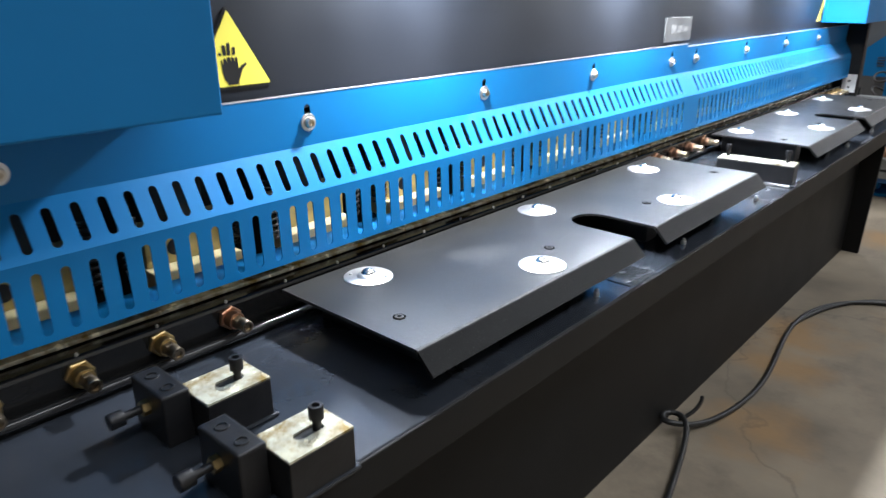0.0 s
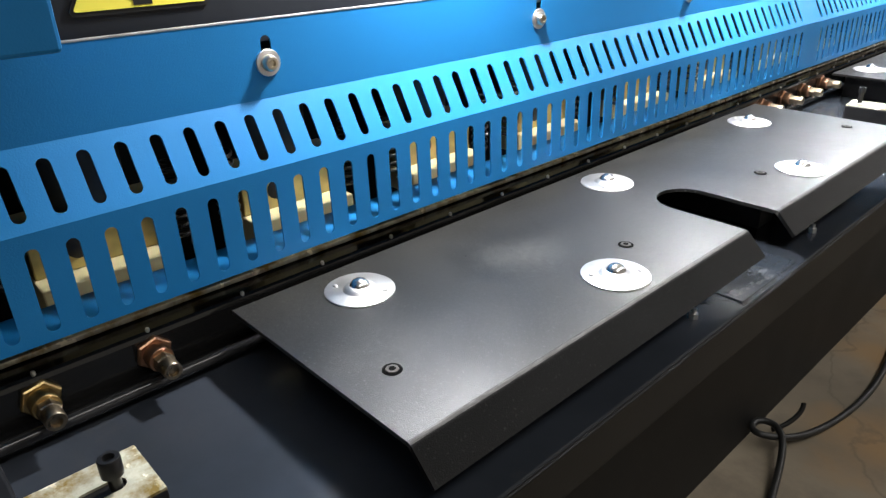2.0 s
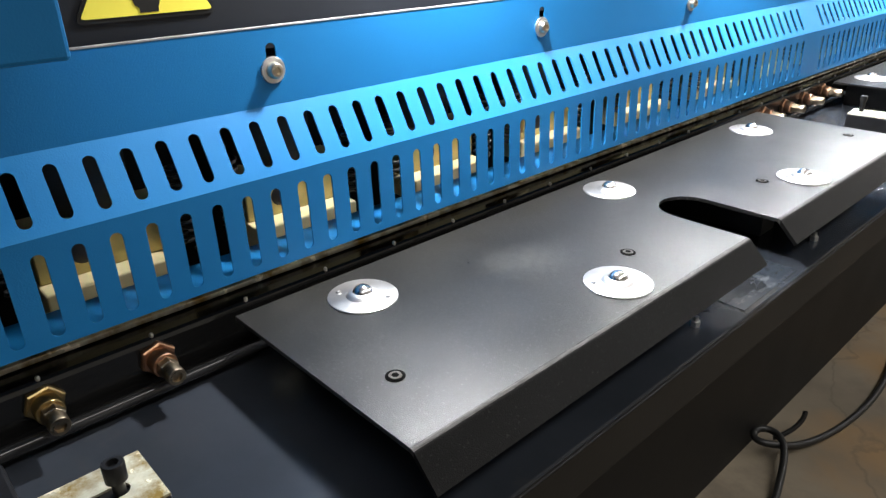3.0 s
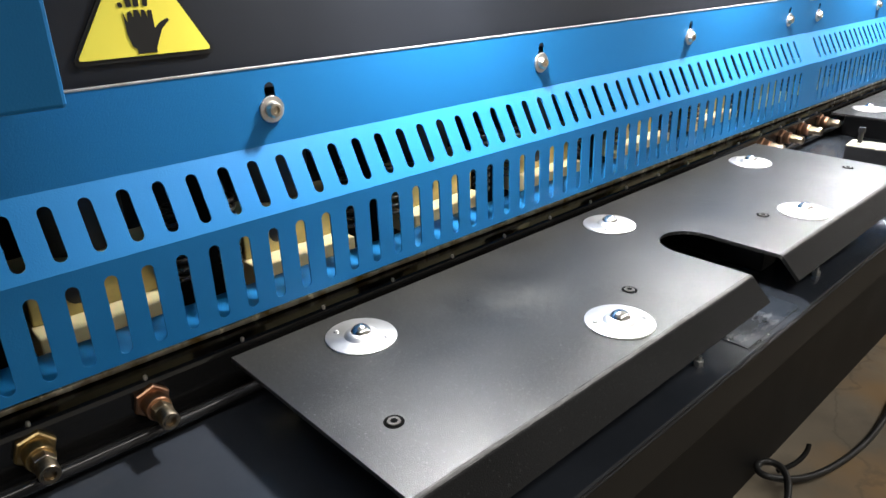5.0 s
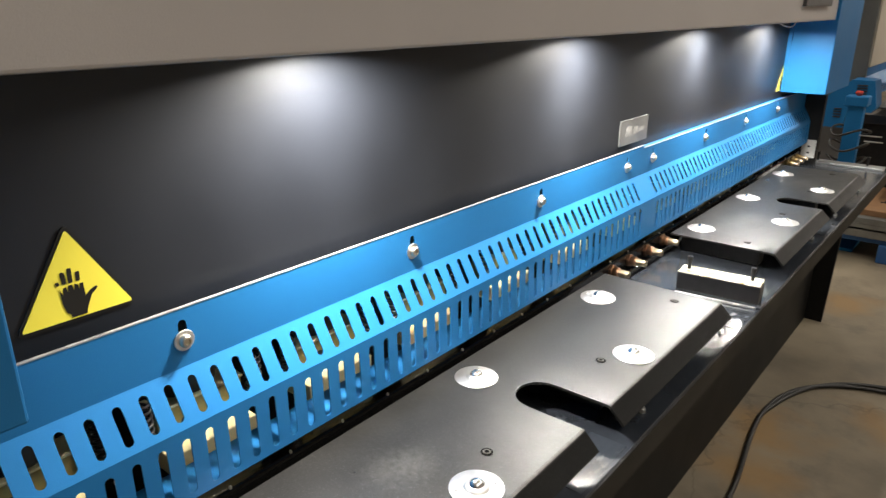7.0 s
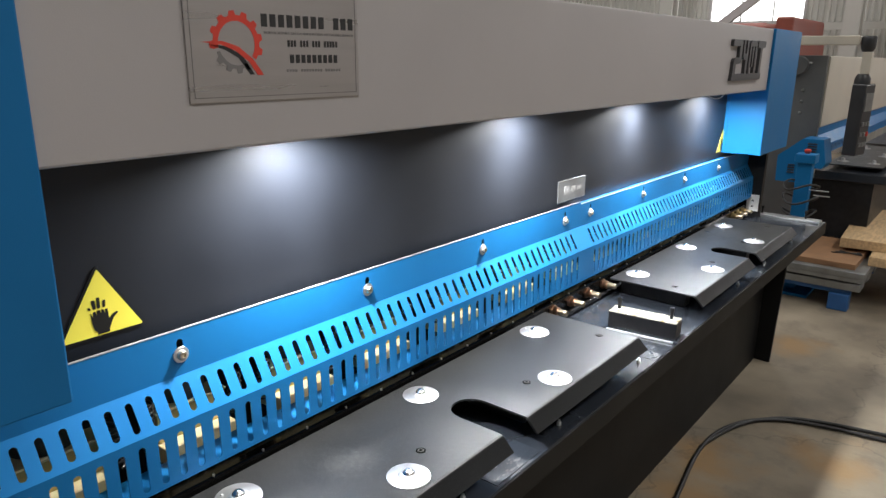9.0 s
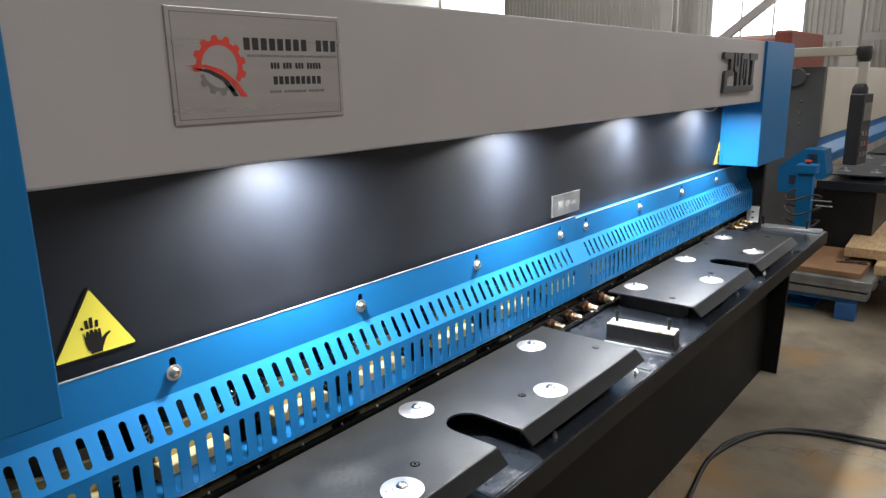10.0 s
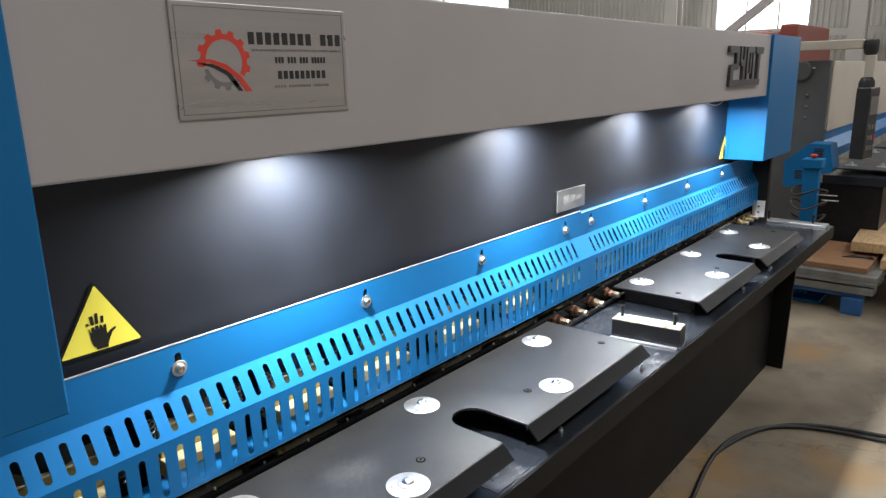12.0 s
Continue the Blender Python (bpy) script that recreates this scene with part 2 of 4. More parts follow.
def link(name, bm, mat, parent=None, label="", smooth=False):
    me = bpy.data.meshes.new(name)
    bmesh.ops.recalc_face_normals(bm, faces=bm.faces)
    bm.to_mesh(me)
    bm.free()
    me.materials.append(mat)
    if smooth:
        me.polygons.foreach_set("use_smooth", [True] * len(me.polygons))
        me.set_sharp_from_angle(angle=radians(35))
    ob = new(name, me)
    if parent:
        ob.parent = parent
    if label:
        ob["label"] = label
    return ob


part = link


def thing(name, at=(0, 0, 0), label="", category="", group="", kind=""):
    ob = new(name)
    ob.location = at
    return tagged(ob, label, category, group, kind)


def box(x0, x1, y0, y1, z0, z1, bev=0.0, m=None, segments=2):
    bm = bmesh.new()
    bmesh.ops.create_cube(bm, size=1)
    for v in bm.verts:
        v.co = ((x0, x1)[v.co.x > 0], (y0, y1)[v.co.y > 0], (z0, z1)[v.co.z > 0])
    if bev:
        bmesh.ops.bevel(bm, geom=bm.edges[:], offset=bev, segments=segments, profile=0.5, affect="EDGES")
    if m:
        bm.transform(m)
    return bm


def lathe(profile, n=24, m=None):
    """A solid of revolution about z from (radius, height) pairs."""
    bm = bmesh.new()
    rings = []
    for r, z in profile:
        if r < 1e-6:
            rings.append([bm.verts.new((0, 0, z))])
        else:
            rings.append([bm.verts.new((r * math.cos(a), r * math.sin(a), z)) for a in [2 * math.pi * i / n for i in range(n)]])
    for a, b in zip(rings, rings[1:]):
        for i in range(n):
            q = [a[i % len(a)], a[(i + 1) % len(a)], b[(i + 1) % len(b)], b[i % len(b)]]
            q = list(dict.fromkeys(q))
            if len(q) > 2:
                bm.faces.new(q)
    if m:
        bm.transform(m)
    return bm


def prism(outline, depth, m=None, bev=0.0):
    """A plate with the given outline in its x and y, and the given thickness along z."""
    bm = bmesh.new()
    f = bm.faces.new([bm.verts.new((x, y, 0)) for x, y in outline])
    r = bmesh.ops.extrude_face_region(bm, geom=[f])
    bmesh.ops.translate(bm, verts=[v for v in r["geom"] if isinstance(v, bmesh.types.BMVert)], vec=(0, 0, depth))
    if bev:
        bmesh.ops.bevel(bm, geom=bm.edges[:], offset=bev, segments=1, affect="EDGES")
    if m:
        bm.transform(m)
    return bm


def joined(*bms):
    out = bmesh.new()
    for b in bms:
        me = bpy.data.meshes.new("tmp")
        b.to_mesh(me)
        b.free()
        out.from_mesh(me)
        bpy.data.meshes.remove(me)
    return out


def sweep(profile, y0, y1, thick):
    """A folded sheet: an open profile in x and z, drawn along y, with a thickness towards its back."""
    bm = bmesh.new()
    pts = [Vector((x, z)) for x, z in profile]
    norms = []
    for i in range(len(pts)):
        a, b = pts[max(0, i - 1)], pts[min(len(pts) - 1, i + 1)]
        d = (b - a).normalized()
        norms.append(Vector((-d.y, d.x)))
    ring = pts + [p - n * thick for p, n in zip(reversed(pts), reversed(norms))]
    ends = [[bm.verts.new((p.x, y, p.y)) for p in ring] for y in (y0, y1)]
    k = len(ring)
    for i in range(k):
        bm.faces.new([ends[0][i], ends[0][(i + 1) % k], ends[1][(i + 1) % k], ends[1][i]])
    h = len(pts)
    for e in ends:
        for i in range(h - 1):
            bm.faces.new([e[i], e[i + 1], e[k - 2 - i], e[k - 1 - i]])
    return bm


def tube(points, radius, mat, name, parent=None, label="", cyclic=False):
    """A round cable or pipe through the points, as a mesh."""
    cu = bpy.data.curves.new(name, "CURVE")
    cu.dimensions, cu.bevel_depth, cu.bevel_resolution, cu.resolution_u = "3D", radius, 3, 8
    sp = cu.splines.new("NURBS")
    sp.points.add(len(points) - 1)
    for p, c in zip(sp.points, points):
        p.co = (*c, 1)
    sp.use_endpoint_u, sp.order_u = True, 4
    tmp = bpy.data.objects.new("tmp", cu)
    scene.collection.objects.link(tmp)
    dg = bpy.context.evaluated_depsgraph_get()
    me = bpy.data.meshes.new_from_object(tmp.evaluated_get(dg))
    bpy.data.objects.remove(tmp)
    bpy.data.curves.remove(cu)
    me.name = name
    me.materials.clear()
    me.materials.append(mat)
    me.polygons.foreach_set("use_smooth", [True] * len(me.polygons))
    ob = new(name, me)
    if parent:
        ob.parent = parent
    if label:
        ob["label"] = label
    return ob


def text_mesh(name, words, size, mat, m, parent=None, width=0.0, depth=0.0004):
    cu = bpy.data.curves.new(name, "FONT")
    cu.body, cu.size, cu.extrude, cu.align_x = words, size, depth, "LEFT"
    tmp = bpy.data.objects.new("tmp", cu)
    scene.collection.objects.link(tmp)
    dg = bpy.context.evaluated_depsgraph_get()
    me = bpy.data.meshes.new_from_object(tmp.evaluated_get(dg))
    bpy.data.objects.remove(tmp)
    bpy.data.curves.remove(cu)
    xs = [v.co.x for v in me.vertices]
    if width:
        me.transform(Matrix.Diagonal((width / (max(xs) - min(xs)), 1, 1, 1)))
    me.transform(m)
    me.name = name
    me.materials.clear()
    me.materials.append(mat)
    ob = new(name, me)
    if parent:
        ob.parent = parent
    return ob


# turns a drawing in x and y into one on a wall that faces +x, read along +y
def on_wall(x, y, z):
    return Matrix(((0, 0, 1, x), (1, 0, 0, y), (0, 1, 0, z), (0, 0, 0, 1)))


# ---- hall ----
XW0, XW1, YW0, YW1 = -12.0, 8.0, -6.0, 15.0
floor = tagged(link("floor", box(XW0, XW1, YW0, YW1, -0.2, 0.0), CONCRETE), "worn brown-grey concrete workshop floor with stains", "floor", kind="structure")
# Unseen walls added around the hall; their tones set bounce and reflections.
tagged(link("wall_west", box(XW0 - 0.2, XW0, YW0, YW1, 0, ROOF), WALLPALE), "unseen pale wall added to close the hall and bounce light", "wall", kind="structure")
tagged(link("wall_east", box(XW1, XW1 + 0.2, YW0, YW1, 0, ROOF), WALLPALE), "unseen pale wall added to close the hall and bounce light", "wall", kind="structure")
tagged(link("wall_south", box(XW0 - 0.2, XW1 + 0.2, YW0 - 0.2, YW0, 0, ROOF), WALLDARK), "unseen dark wall added to close the hall and dim reflections", "wall", kind="structure")
SX = [XW0, -5.6, -3.8, 2.4, 4.2, XW1]
roof = joined(*[box(a, b, YW0, YW1, ROOF, ROOF + 0.15) for a, b in ((SX[0], SX[1]), (SX[2], SX[3]), (SX[4], SX[5]))],
              *[box(a, b, c, d, ROOF, ROOF + 0.15) for a, b in ((SX[1], SX[2]), (SX[3], SX[4])) for c, d in ((YW0, -3.0), (14.0, YW1))])
tagged(link("ceiling", roof, WALLPALE), "unseen pale roof added with openings for the fill lamps", "ceiling", kind="structure")


def corrugated(x0, x1, z0, z1, y):
    bm = bmesh.new()
    step = 0.10
    x = x0
    pts = []
    while x < x1:
        pts += [(x, 0), (x + 0.05, 0), (x + 0.062, -0.035), (x + 0.088, -0.035)]
        x += step
    pts = [(min(a, x1), b) for a, b in pts]
    lo = [bm.verts.new((a, y + b, z0)) for a, b in pts]
    hi = [bm.verts.new((a, y + b, z1)) for a, b in pts]
    for i in range(len(pts) - 1):
        if pts[i + 1][0] > pts[i][0]:
            bm.faces.new([lo[i], lo[i + 1], hi[i + 1], hi[i]])
    return bm

# far wall with a high window band
WY = 15.0
far = []
WINDOWS = [(-12.0, -9.9), (-4.95, -3.15), (0.5, 3.0)]
SILL, HEAD = 2.2, 4.4
far.append(corrugated(XW0, XW1, 0, SILL, WY))
far.append(corrugated(XW0, XW1, HEAD, ROOF, WY))
edges = [XW0] + [e for w in WINDOWS for e in w] + [XW1]
for a, b in zip(edges[2::2], edges[3::2]):
    far.append(corrugated(a, b, SILL, HEAD, WY))
wall_north = tagged(link("wall_north", joined(*far), WALLM), "pale corrugated sheet workshop wall with a high window band", "wall", kind="structure")
for i, (a, b) in enumerate(WINDOWS):
    w = tagged(new(f"window_{i + 1}"), "bright overexposed workshop window in a pale frame", "window", kind="structure")
    n = 3
    for k in range(n):
        xa, xb = a + (b - a) * k / n, a + (b - a) * (k + 1) / n
        part("pane", box(xa + 0.02, xb - 0.02, WY + 0.06, WY + 0.07, SILL + 0.02, HEAD - 0.02), DAY, w)
    part("window_frame", joined(box(a, b, WY - 0.04, WY + 0.05, SILL, SILL + 0.05), box(a, b, WY - 0.04, WY + 0.05, HEAD - 0.05, HEAD),
                                box(a, a + 0.05, WY - 0.04, WY + 0.05, SILL, HEAD), box(b - 0.05, b, WY - 0.04, WY + 0.05, SILL, HEAD)), GREY, w)
tagged(link("wall_north_back", box(XW0 - 0.2, XW1 + 0.2, WY + 0.3, WY + 0.4, 0, ROOF), WALLDARK), "outer skin of the workshop wall", "wall", kind="structure")

# ---- shearing machine: bed ----
frame_ob = thing("shear_bed", label="black painted steel bed of a plate shearing machine", category="machine bed")
part("bed_top", box(-0.868, -0.503, -0.05, 4.05, 0.673, 0.733, 0.003), BED, frame_ob)
part("rear_rail", box(-0.935, -0.868, -0.05, 4.02, 0.55, 0.796, 0.006), OILBLACK, frame_ob)
part("lower_blade", box(-0.93, -0.9, 0.0, 3.9, 0.798, 0.804, 0.001), RAW, frame_ob, "oily steel lower blade")
for k in range(33):
    part("set_screw", lathe([(0, 0.0035), (0.0016, 0.0035), (0.0022, 0.0025), (0.0022, -0.002), (0, -0.002)], 10, Matrix.Translation((-0.8735, 0.194 + 0.1087 * k, 0.796))), STEEL, frame_ob, "", True)
part("apron", box(-0.72, -0.70, -0.03, 3.82, 0.0, 0.672), APRON, frame_ob)
# Added strip that puts the shade of the bed's front face into colour.
part("front_shade", box(-0.507, -0.5, -0.05, 4.05, 0.673, 0.731, 0.002), APRON, frame_ob)
for y in (3.82, -0.03):
    part("leg", prism([(-0.74, 0.0), (-0.625, 0.0), (-0.605, 0.672), (-0.74, 0.672)], 0.02, Matrix(((1, 0, 0, 0), (0, 0, 1, y), (0, 1, 0, 0), (0, 0, 0, 1)))), APRON, frame_ob)
part("side_frame", box(-1.2, -0.80, 3.93, 3.97, 0.0, 1.5, 0.002), APRON, frame_ob)
part("side_frame", box(-1.2, -0.80, -0.02, 0.02, 0.0, 1.5, 0.002), APRON, frame_ob)
part("inner_panel", box(-1.1, -1.08, 0.02, 3.93, 0.6, 1.3), BLACK, frame_ob)

# ---- finger guards ----


def stadium(yc, v0, v1, half, n=7):
    """Left and right sides of an upright slot, from its top to its bottom, as (y, v)."""
    left, right = [], []
    for i in range(n):
        a = math.pi / 2 * i / (n - 1)
        left.append((yc - half * math.sin(a), v0 + half * (1 - math.cos(a))))
        right.append((yc + half * math.sin(a), v0 + half * (1 - math.cos(a))))
    for i in range(n):
        a = math.pi / 2 * (1 - i / (n - 1))
        left.append((yc - half * math.sin(a), v1 - half * (1 - math.cos(a))))
        right.append((yc + half * math.sin(a), v1 - half * (1 - math.cos(a))))
    return left, right


def slotted_face(bm, top, bottom, y0, y1, centres, cell, v0, v1, half):
    """A flat strip from top to bottom, (x, z) each, with upright slots; v runs from 0 at the top to 1 at the bottom."""
    length = math.dist(top, bottom)

    def at(y, v):
        f = v / length
        return bm.verts.new((top[0] + (bottom[0] - top[0]) * f, y, top[1] + (bottom[1] - top[1]) * f))

    last = y0
    for yc in centres:
        a, b = yc - cell / 2, yc + cell / 2
        if a > last + 1e-5:
            bm.faces.new([at(last, 0), at(last, length), at(a, length), at(a, 0)])
        left, right = stadium(yc, v0, v1, half)
        bm.faces.new([at(yc, 0), at(a, 0), at(a, length), at(yc, length)] + [at(*p) for p in reversed(left)])
        bm.faces.new([at(yc, 0), at(b, 0), at(b, length), at(yc, length)] + [at(*p) for p in reversed(right)])
        last = b
    if y1 > last + 1e-5:
        bm.faces.new([at(last, 0), at(last, length), at(y1, length), at(y1, 0)])


PITCH = 0.03325


def finger_guard(y0, y1, first, count, bolts, dx, ztop, dz):
    g = thing("finger_guard", (0, 0, 0), "bright blue folded steel finger guard with two rows of slots", "guard", "finger guards")
    p = [(-0.882 + dx, ztop), (-0.882 + dx, 1.006 + dz), (-0.846 + dx, 0.942 + dz), (-0.843 + dx, 0.839 + dz), (-0.912 + dx, 0.839 + dz)]
    bm = bmesh.new()
    ys = [first + PITCH * i for i in range(count)]
    slotted_face(bm, p[0], p[1], y0, y1, bolts, 0.03, ztop - 1.071 - dz, ztop - 1.03 - dz, 0.006)
    slotted_face(bm, p[1], p[2], y0, y1, ys, PITCH, 0.013, 0.064, 0.006)
    slotted_face(bm, p[2], p[3], y0, y1, ys, PITCH, 0.014, 0.094, 0.006)
    slotted_face(bm, p[3], p[4], y0, y1, [], PITCH, 0, 0, 0)
    bmesh.ops.remove_doubles(bm, verts=bm.verts, dist=0.0002)
    bmesh.ops.recalc_face_normals(bm, faces=bm.faces)
    ob = part("guard_sheet", bm, BLUE, g)
    s = ob.modifiers.new("thickness", "SOLIDIFY")
    s.thickness, s.offset = 0.002, 0
    # The LED highlight on the blue edge is painted as a pale strip.
    part("top_edge", box(-0.8855 + dx, -0.8805 + dx, y0, y1, ztop, ztop + 0.0022, 0.0006), EDGE, g, "pale strip painted for the lamplit cut edge")
    turn = Matrix.Rotation(radians(90), 4, "Y")
    for y in bolts:
        m = Matrix.Translation((-0.881 + dx, y, 1.043 + dz)) @ turn @ Matrix.Rotation(random.uniform(0, 6), 4, "Z")
        b = part("bolt", lathe([(0.0, 0.006), (0.0036, 0.006), (0.0042, 0.0098), (0.0068, 0.0094), (0.0086, 0.007), (0.009, 0.003), (0.009, 0.0), (0, 0)], 18, m), BOLT, g, "steel button-head bolt", True)
        part("washer", lathe([(0.0, 0.002), (0.0138, 0.002), (0.0142, 0.0015), (0.0142, 0.0), (0, 0)], 24, m), STEEL, b, "", True)
    return g


finger_guard(-0.1, 2.1, 0.4345 - PITCH * 14, 63, [0.262, 0.702, 1.143, 1.567, 2.001], 0.0, 1.086, 0.0)
second_guard = finger_guard(2.085, 3.928, 2.153, 53, [2.174, 2.595, 3.018, 3.448], -0.003, 1.077, -0.002)
# Unseen strip added to keep LED light out from behind this guard.
part("light_block", box(-0.909, -0.888, 2.11, 3.915, 1.0745, 1.0765), BLUE, second_guard)

# ---- hold-downs behind the guards ----
spring_pts = []
for i in range(8 * 9):
    a = 2 * math.pi * i / 8
    spring_pts.append((0.013 * math.cos(a), 0.013 * math.sin(a), 0.1 * i / 72))


def hold_down(y):
    h = thing("hold_down", (-0.96, y, 0.812), "yellow-brass hold-down foot under an oily steel cylinder", "hold-down", "hold-downs")
    part("foot", box(-0.05, 0.025, 0.0, 0.146, 0.0, 0.033, 0.002), LEDGE, h, "foot plate with lamplight put into its pale colour")
    part("foot_block", box(-0.05, -0.005, 0.002, 0.144, 0.033, 0.091, 0.002), FOOT, h)
    part("top_glint", box(-0.05, -0.003, 0.0, 0.146, 0.091, 0.095, 0.001), LEDGE, h, "thin pale strip painted for lamplight along the block")
    part("screw_head", lathe([(0, 0.0268), (0.009, 0.0265), (0.013, 0.0254), (0.013, 0.022), (0, 0.022)], 16, Matrix.Translation((-0.03, 0.05, 0.058)) @ Matrix.Rotation(radians(90), 4, "Y")), BLACK, h, "black screw head", True)
    part("cylinder", lathe([(0, 0.095), (0.052, 0.095), (0.054, 0.098), (0.054, 0.23), (0, 0.23)], 28, Matrix.Translation((-0.062, 0.073, 0))), HOUSING, h, "dark oily cylinder", True)
    for yy in (-0.018, 0.164):
        sp = tube([(x, y + yy, z + 0.03) for x, y, z in spring_pts], 0.0022, SPRING, "spring", h, "black coil spring")
        sp.location = (-0.002, 0, 0)
    return h


first_hold = hold_down(0.21)
for y in (-0.03, 0.448, 0.688, 0.941, 1.195, 1.488, 1.79, 2.085, 2.385, 2.685, 2.985, 3.285, 3.585):
    copy_thing(first_hold, pose(-0.96, y, 0.812))

# ---- back board, beam and covers ----
board = tagged(link("back_board", box(-0.93, -0.91, 0.03, 3.92, 1.06, 1.40, 0.001), BOARD), "satin black steel back board above the guard", "panel")
beam = thing("upper_beam", label="light grey painted upper beam of the shearing machine", category="beam")
part("beam_shell", box(-1.15, -0.745, 0.05, 3.9, 1.395, 1.658, 0.004), GREY, beam)


def side_cover(y0, y1):
    c = thing("side_cover", (0, 0, 0), "bright blue sheet metal end cover of the machine", "cover", "end covers")
    part("cover_shell", box(-1.2, -0.733, y0, y1, 1.10, 1.66, 0.003), BLUE, c)
    part("edge_fold", box(-0.90, -0.893, y0 - 0.004 if y0 > 1 else y1, y0 if y0 > 1 else y1 + 0.004, 1.102, 1.39), BLUE, c)
    return c


side_cover(-0.03, 0.470)
side_cover(3.545, 4.02)

for y in LAMP_Y:
    lamp = thing("led_downlight", (-0.811, y, 1.395), "round white led downlight under the beam", "lamp", "downlights")
    part("lens", lathe([(0, -0.0025), (0.034, -0.0025), (0.036, -0.002), (0.036, -0.001), (0, -0.001)], 28), LED, lamp, "glowing lens", True)
    part("bezel", lathe([(0.0372, -0.0025), (0.043, -0.002), (0.045, 0.0), (0.037, 0.0), (0.037, -0.0025)], 28), STEEL, lamp, "", True)

# ---- support plates with ball transfers ----


def fillet_outline(y0, y1, n0, n1):
    xb, xf, xe, r = -0.842, -0.552, -0.658, (n1 - n0) / 2
    pts = [(xb, y0), (xf, y0), (xf, n0)]
    for i in range(13):
        a = math.pi * i / 12
        pts.append((xe - r * math.sin(a), n0 + r - r * math.cos(a)))
    pts += [(xf, n1), (xf, y1), (xb, y1)]
    return pts


def support_plate(y0, y1, n0, n1, screws):
    p = thing("support_plate", (0, 0, 0), "dark grey steel support plate with a slot and folded edge", "plate", "support plates")
    part("plate_top", prism(fillet_outline(y0, y1, n0, n1), 0.005, pose(0, 0, 0.795)), PLATE, p)
    r = 0.009
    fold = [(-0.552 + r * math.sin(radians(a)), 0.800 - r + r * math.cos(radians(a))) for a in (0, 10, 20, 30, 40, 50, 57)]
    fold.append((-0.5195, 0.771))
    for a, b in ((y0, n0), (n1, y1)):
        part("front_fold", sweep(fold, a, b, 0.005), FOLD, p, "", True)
    for y in (y0 + 0.09, n0 - 0.1, n1 + 0.1, y1 - 0.09):
        part("support_bar", box(-0.83, -0.60, y - 0.025, y + 0.025, 0.733, 0.795, 0.002), BLACK, p)
    for y in screws:
        m = Matrix.Translation((-0.636, y, 0))
        s = part("socket_screw", lathe([(0, 0.797), (0.0035, 0.797), (0.0035, 0.8015), (0.0062, 0.8015), (0.0066, 0.8005), (0.0066, 0.7955), (0, 0.7955)], 18, m), HOUSING, p, "", True)
        # Black ring and cap paint the shade of the countersink and socket.
        part("recess_shade", lathe([(0.0067, 0.8010), (0.0098, 0.8006), (0.0098, 0.7955), (0.0067, 0.7955), (0.0067, 0.8010)], 24, m), VOID, s, "", True)
        part("hex", lathe([(0, 0.8017), (0.0037, 0.8017), (0.0037, 0.7972), (0, 0.7972)], 6, m), VOID, s)
    return p


for x0, y0, y1 in ((-0.58, 1.115, 1.275), (-0.575, 1.865, 1.955), (-0.57, 2.77, 2.93)):
    pad = tagged(link("bed_pad", box(x0, -0.512, y0, y1, 0.733, 0.7342), SCUFF), "scuffed dark pad on the bed with bare streaks", "pad", "bed pads")
for y in (1.039, 1.395, 1.825, 2.70, 3.05, 3.48):
    stud = thing("stud", (-0.537, y, 0.733), "small bright steel stud under the plate edge", "stud", "studs")
    part("nut", lathe([(0, 0.0), (0.006, 0.0), (0.006, 0.007), (0, 0.007)], 6), STEEL, stud)
    part("shank", lathe([(0, 0.007), (0.003, 0.007), (0.003, 0.013), (0, 0.013)], 12), STEEL, stud, "", True)
support_plate(0.600, 1.838, 1.183, 1.274, (0.654, 1.034, 1.411, 1.779))
support_plate(2.272, 3.505, 2.845, 2.935, (2.326, 2.70, 3.08, 3.44))
ball = thing("ball_transfer", (-0.780, 0.725, 0.80), "round zinc ball transfer with a chrome ball", "ball transfer", "ball transfers")
part("flange", lathe([(0, 0.0035), (0.018, 0.0035), (0.0195, 0.0025), (0.0385, 0.0025), (0.0400, 0.0015), (0.0400, 0.0), (0, 0)], 40), STEEL, ball, "", True)
part("cup", lathe([(0.0118, 0.0078), (0.0148, 0.0072), (0.0172, 0.0052), (0.0195, 0.0025), (0.011, 0.0025), (0.0118, 0.0078)], 32), STEEL, ball, "", True)
bm = bmesh.new()
bmesh.ops.create_uvsphere(bm, u_segments=24, v_segments=14, radius=0.0128, matrix=Matrix.Translation((0, 0, 0.0025)))
part("ball", bm, CHROME, ball, "polished steel ball", True)
for a in (35, 215):
    part("rivet", lathe([(0, 0.005), (0.0022, 0.0045), (0.0034, 0.002), (0, 0.002)], 12, Matrix.Translation((0.0295 * math.cos(radians(a)), 0.0295 * math.sin(radians(a)), 0))), STEEL, ball, "", True)
for x, y, a in ((-0.598, 0.956, 200), (-0.784, 1.206, 80), (-0.597, 1.473, 20), (-0.784, 1.686, 140),
                (-0.788, 2.376, 60), (-0.788, 2.843, 10), (-0.792, 3.320, 120), (-0.604, 2.607, 75), (-0.605, 3.122, 160)):
    copy_thing(ball, pose(x, y, 0.80, 0, 0, a))

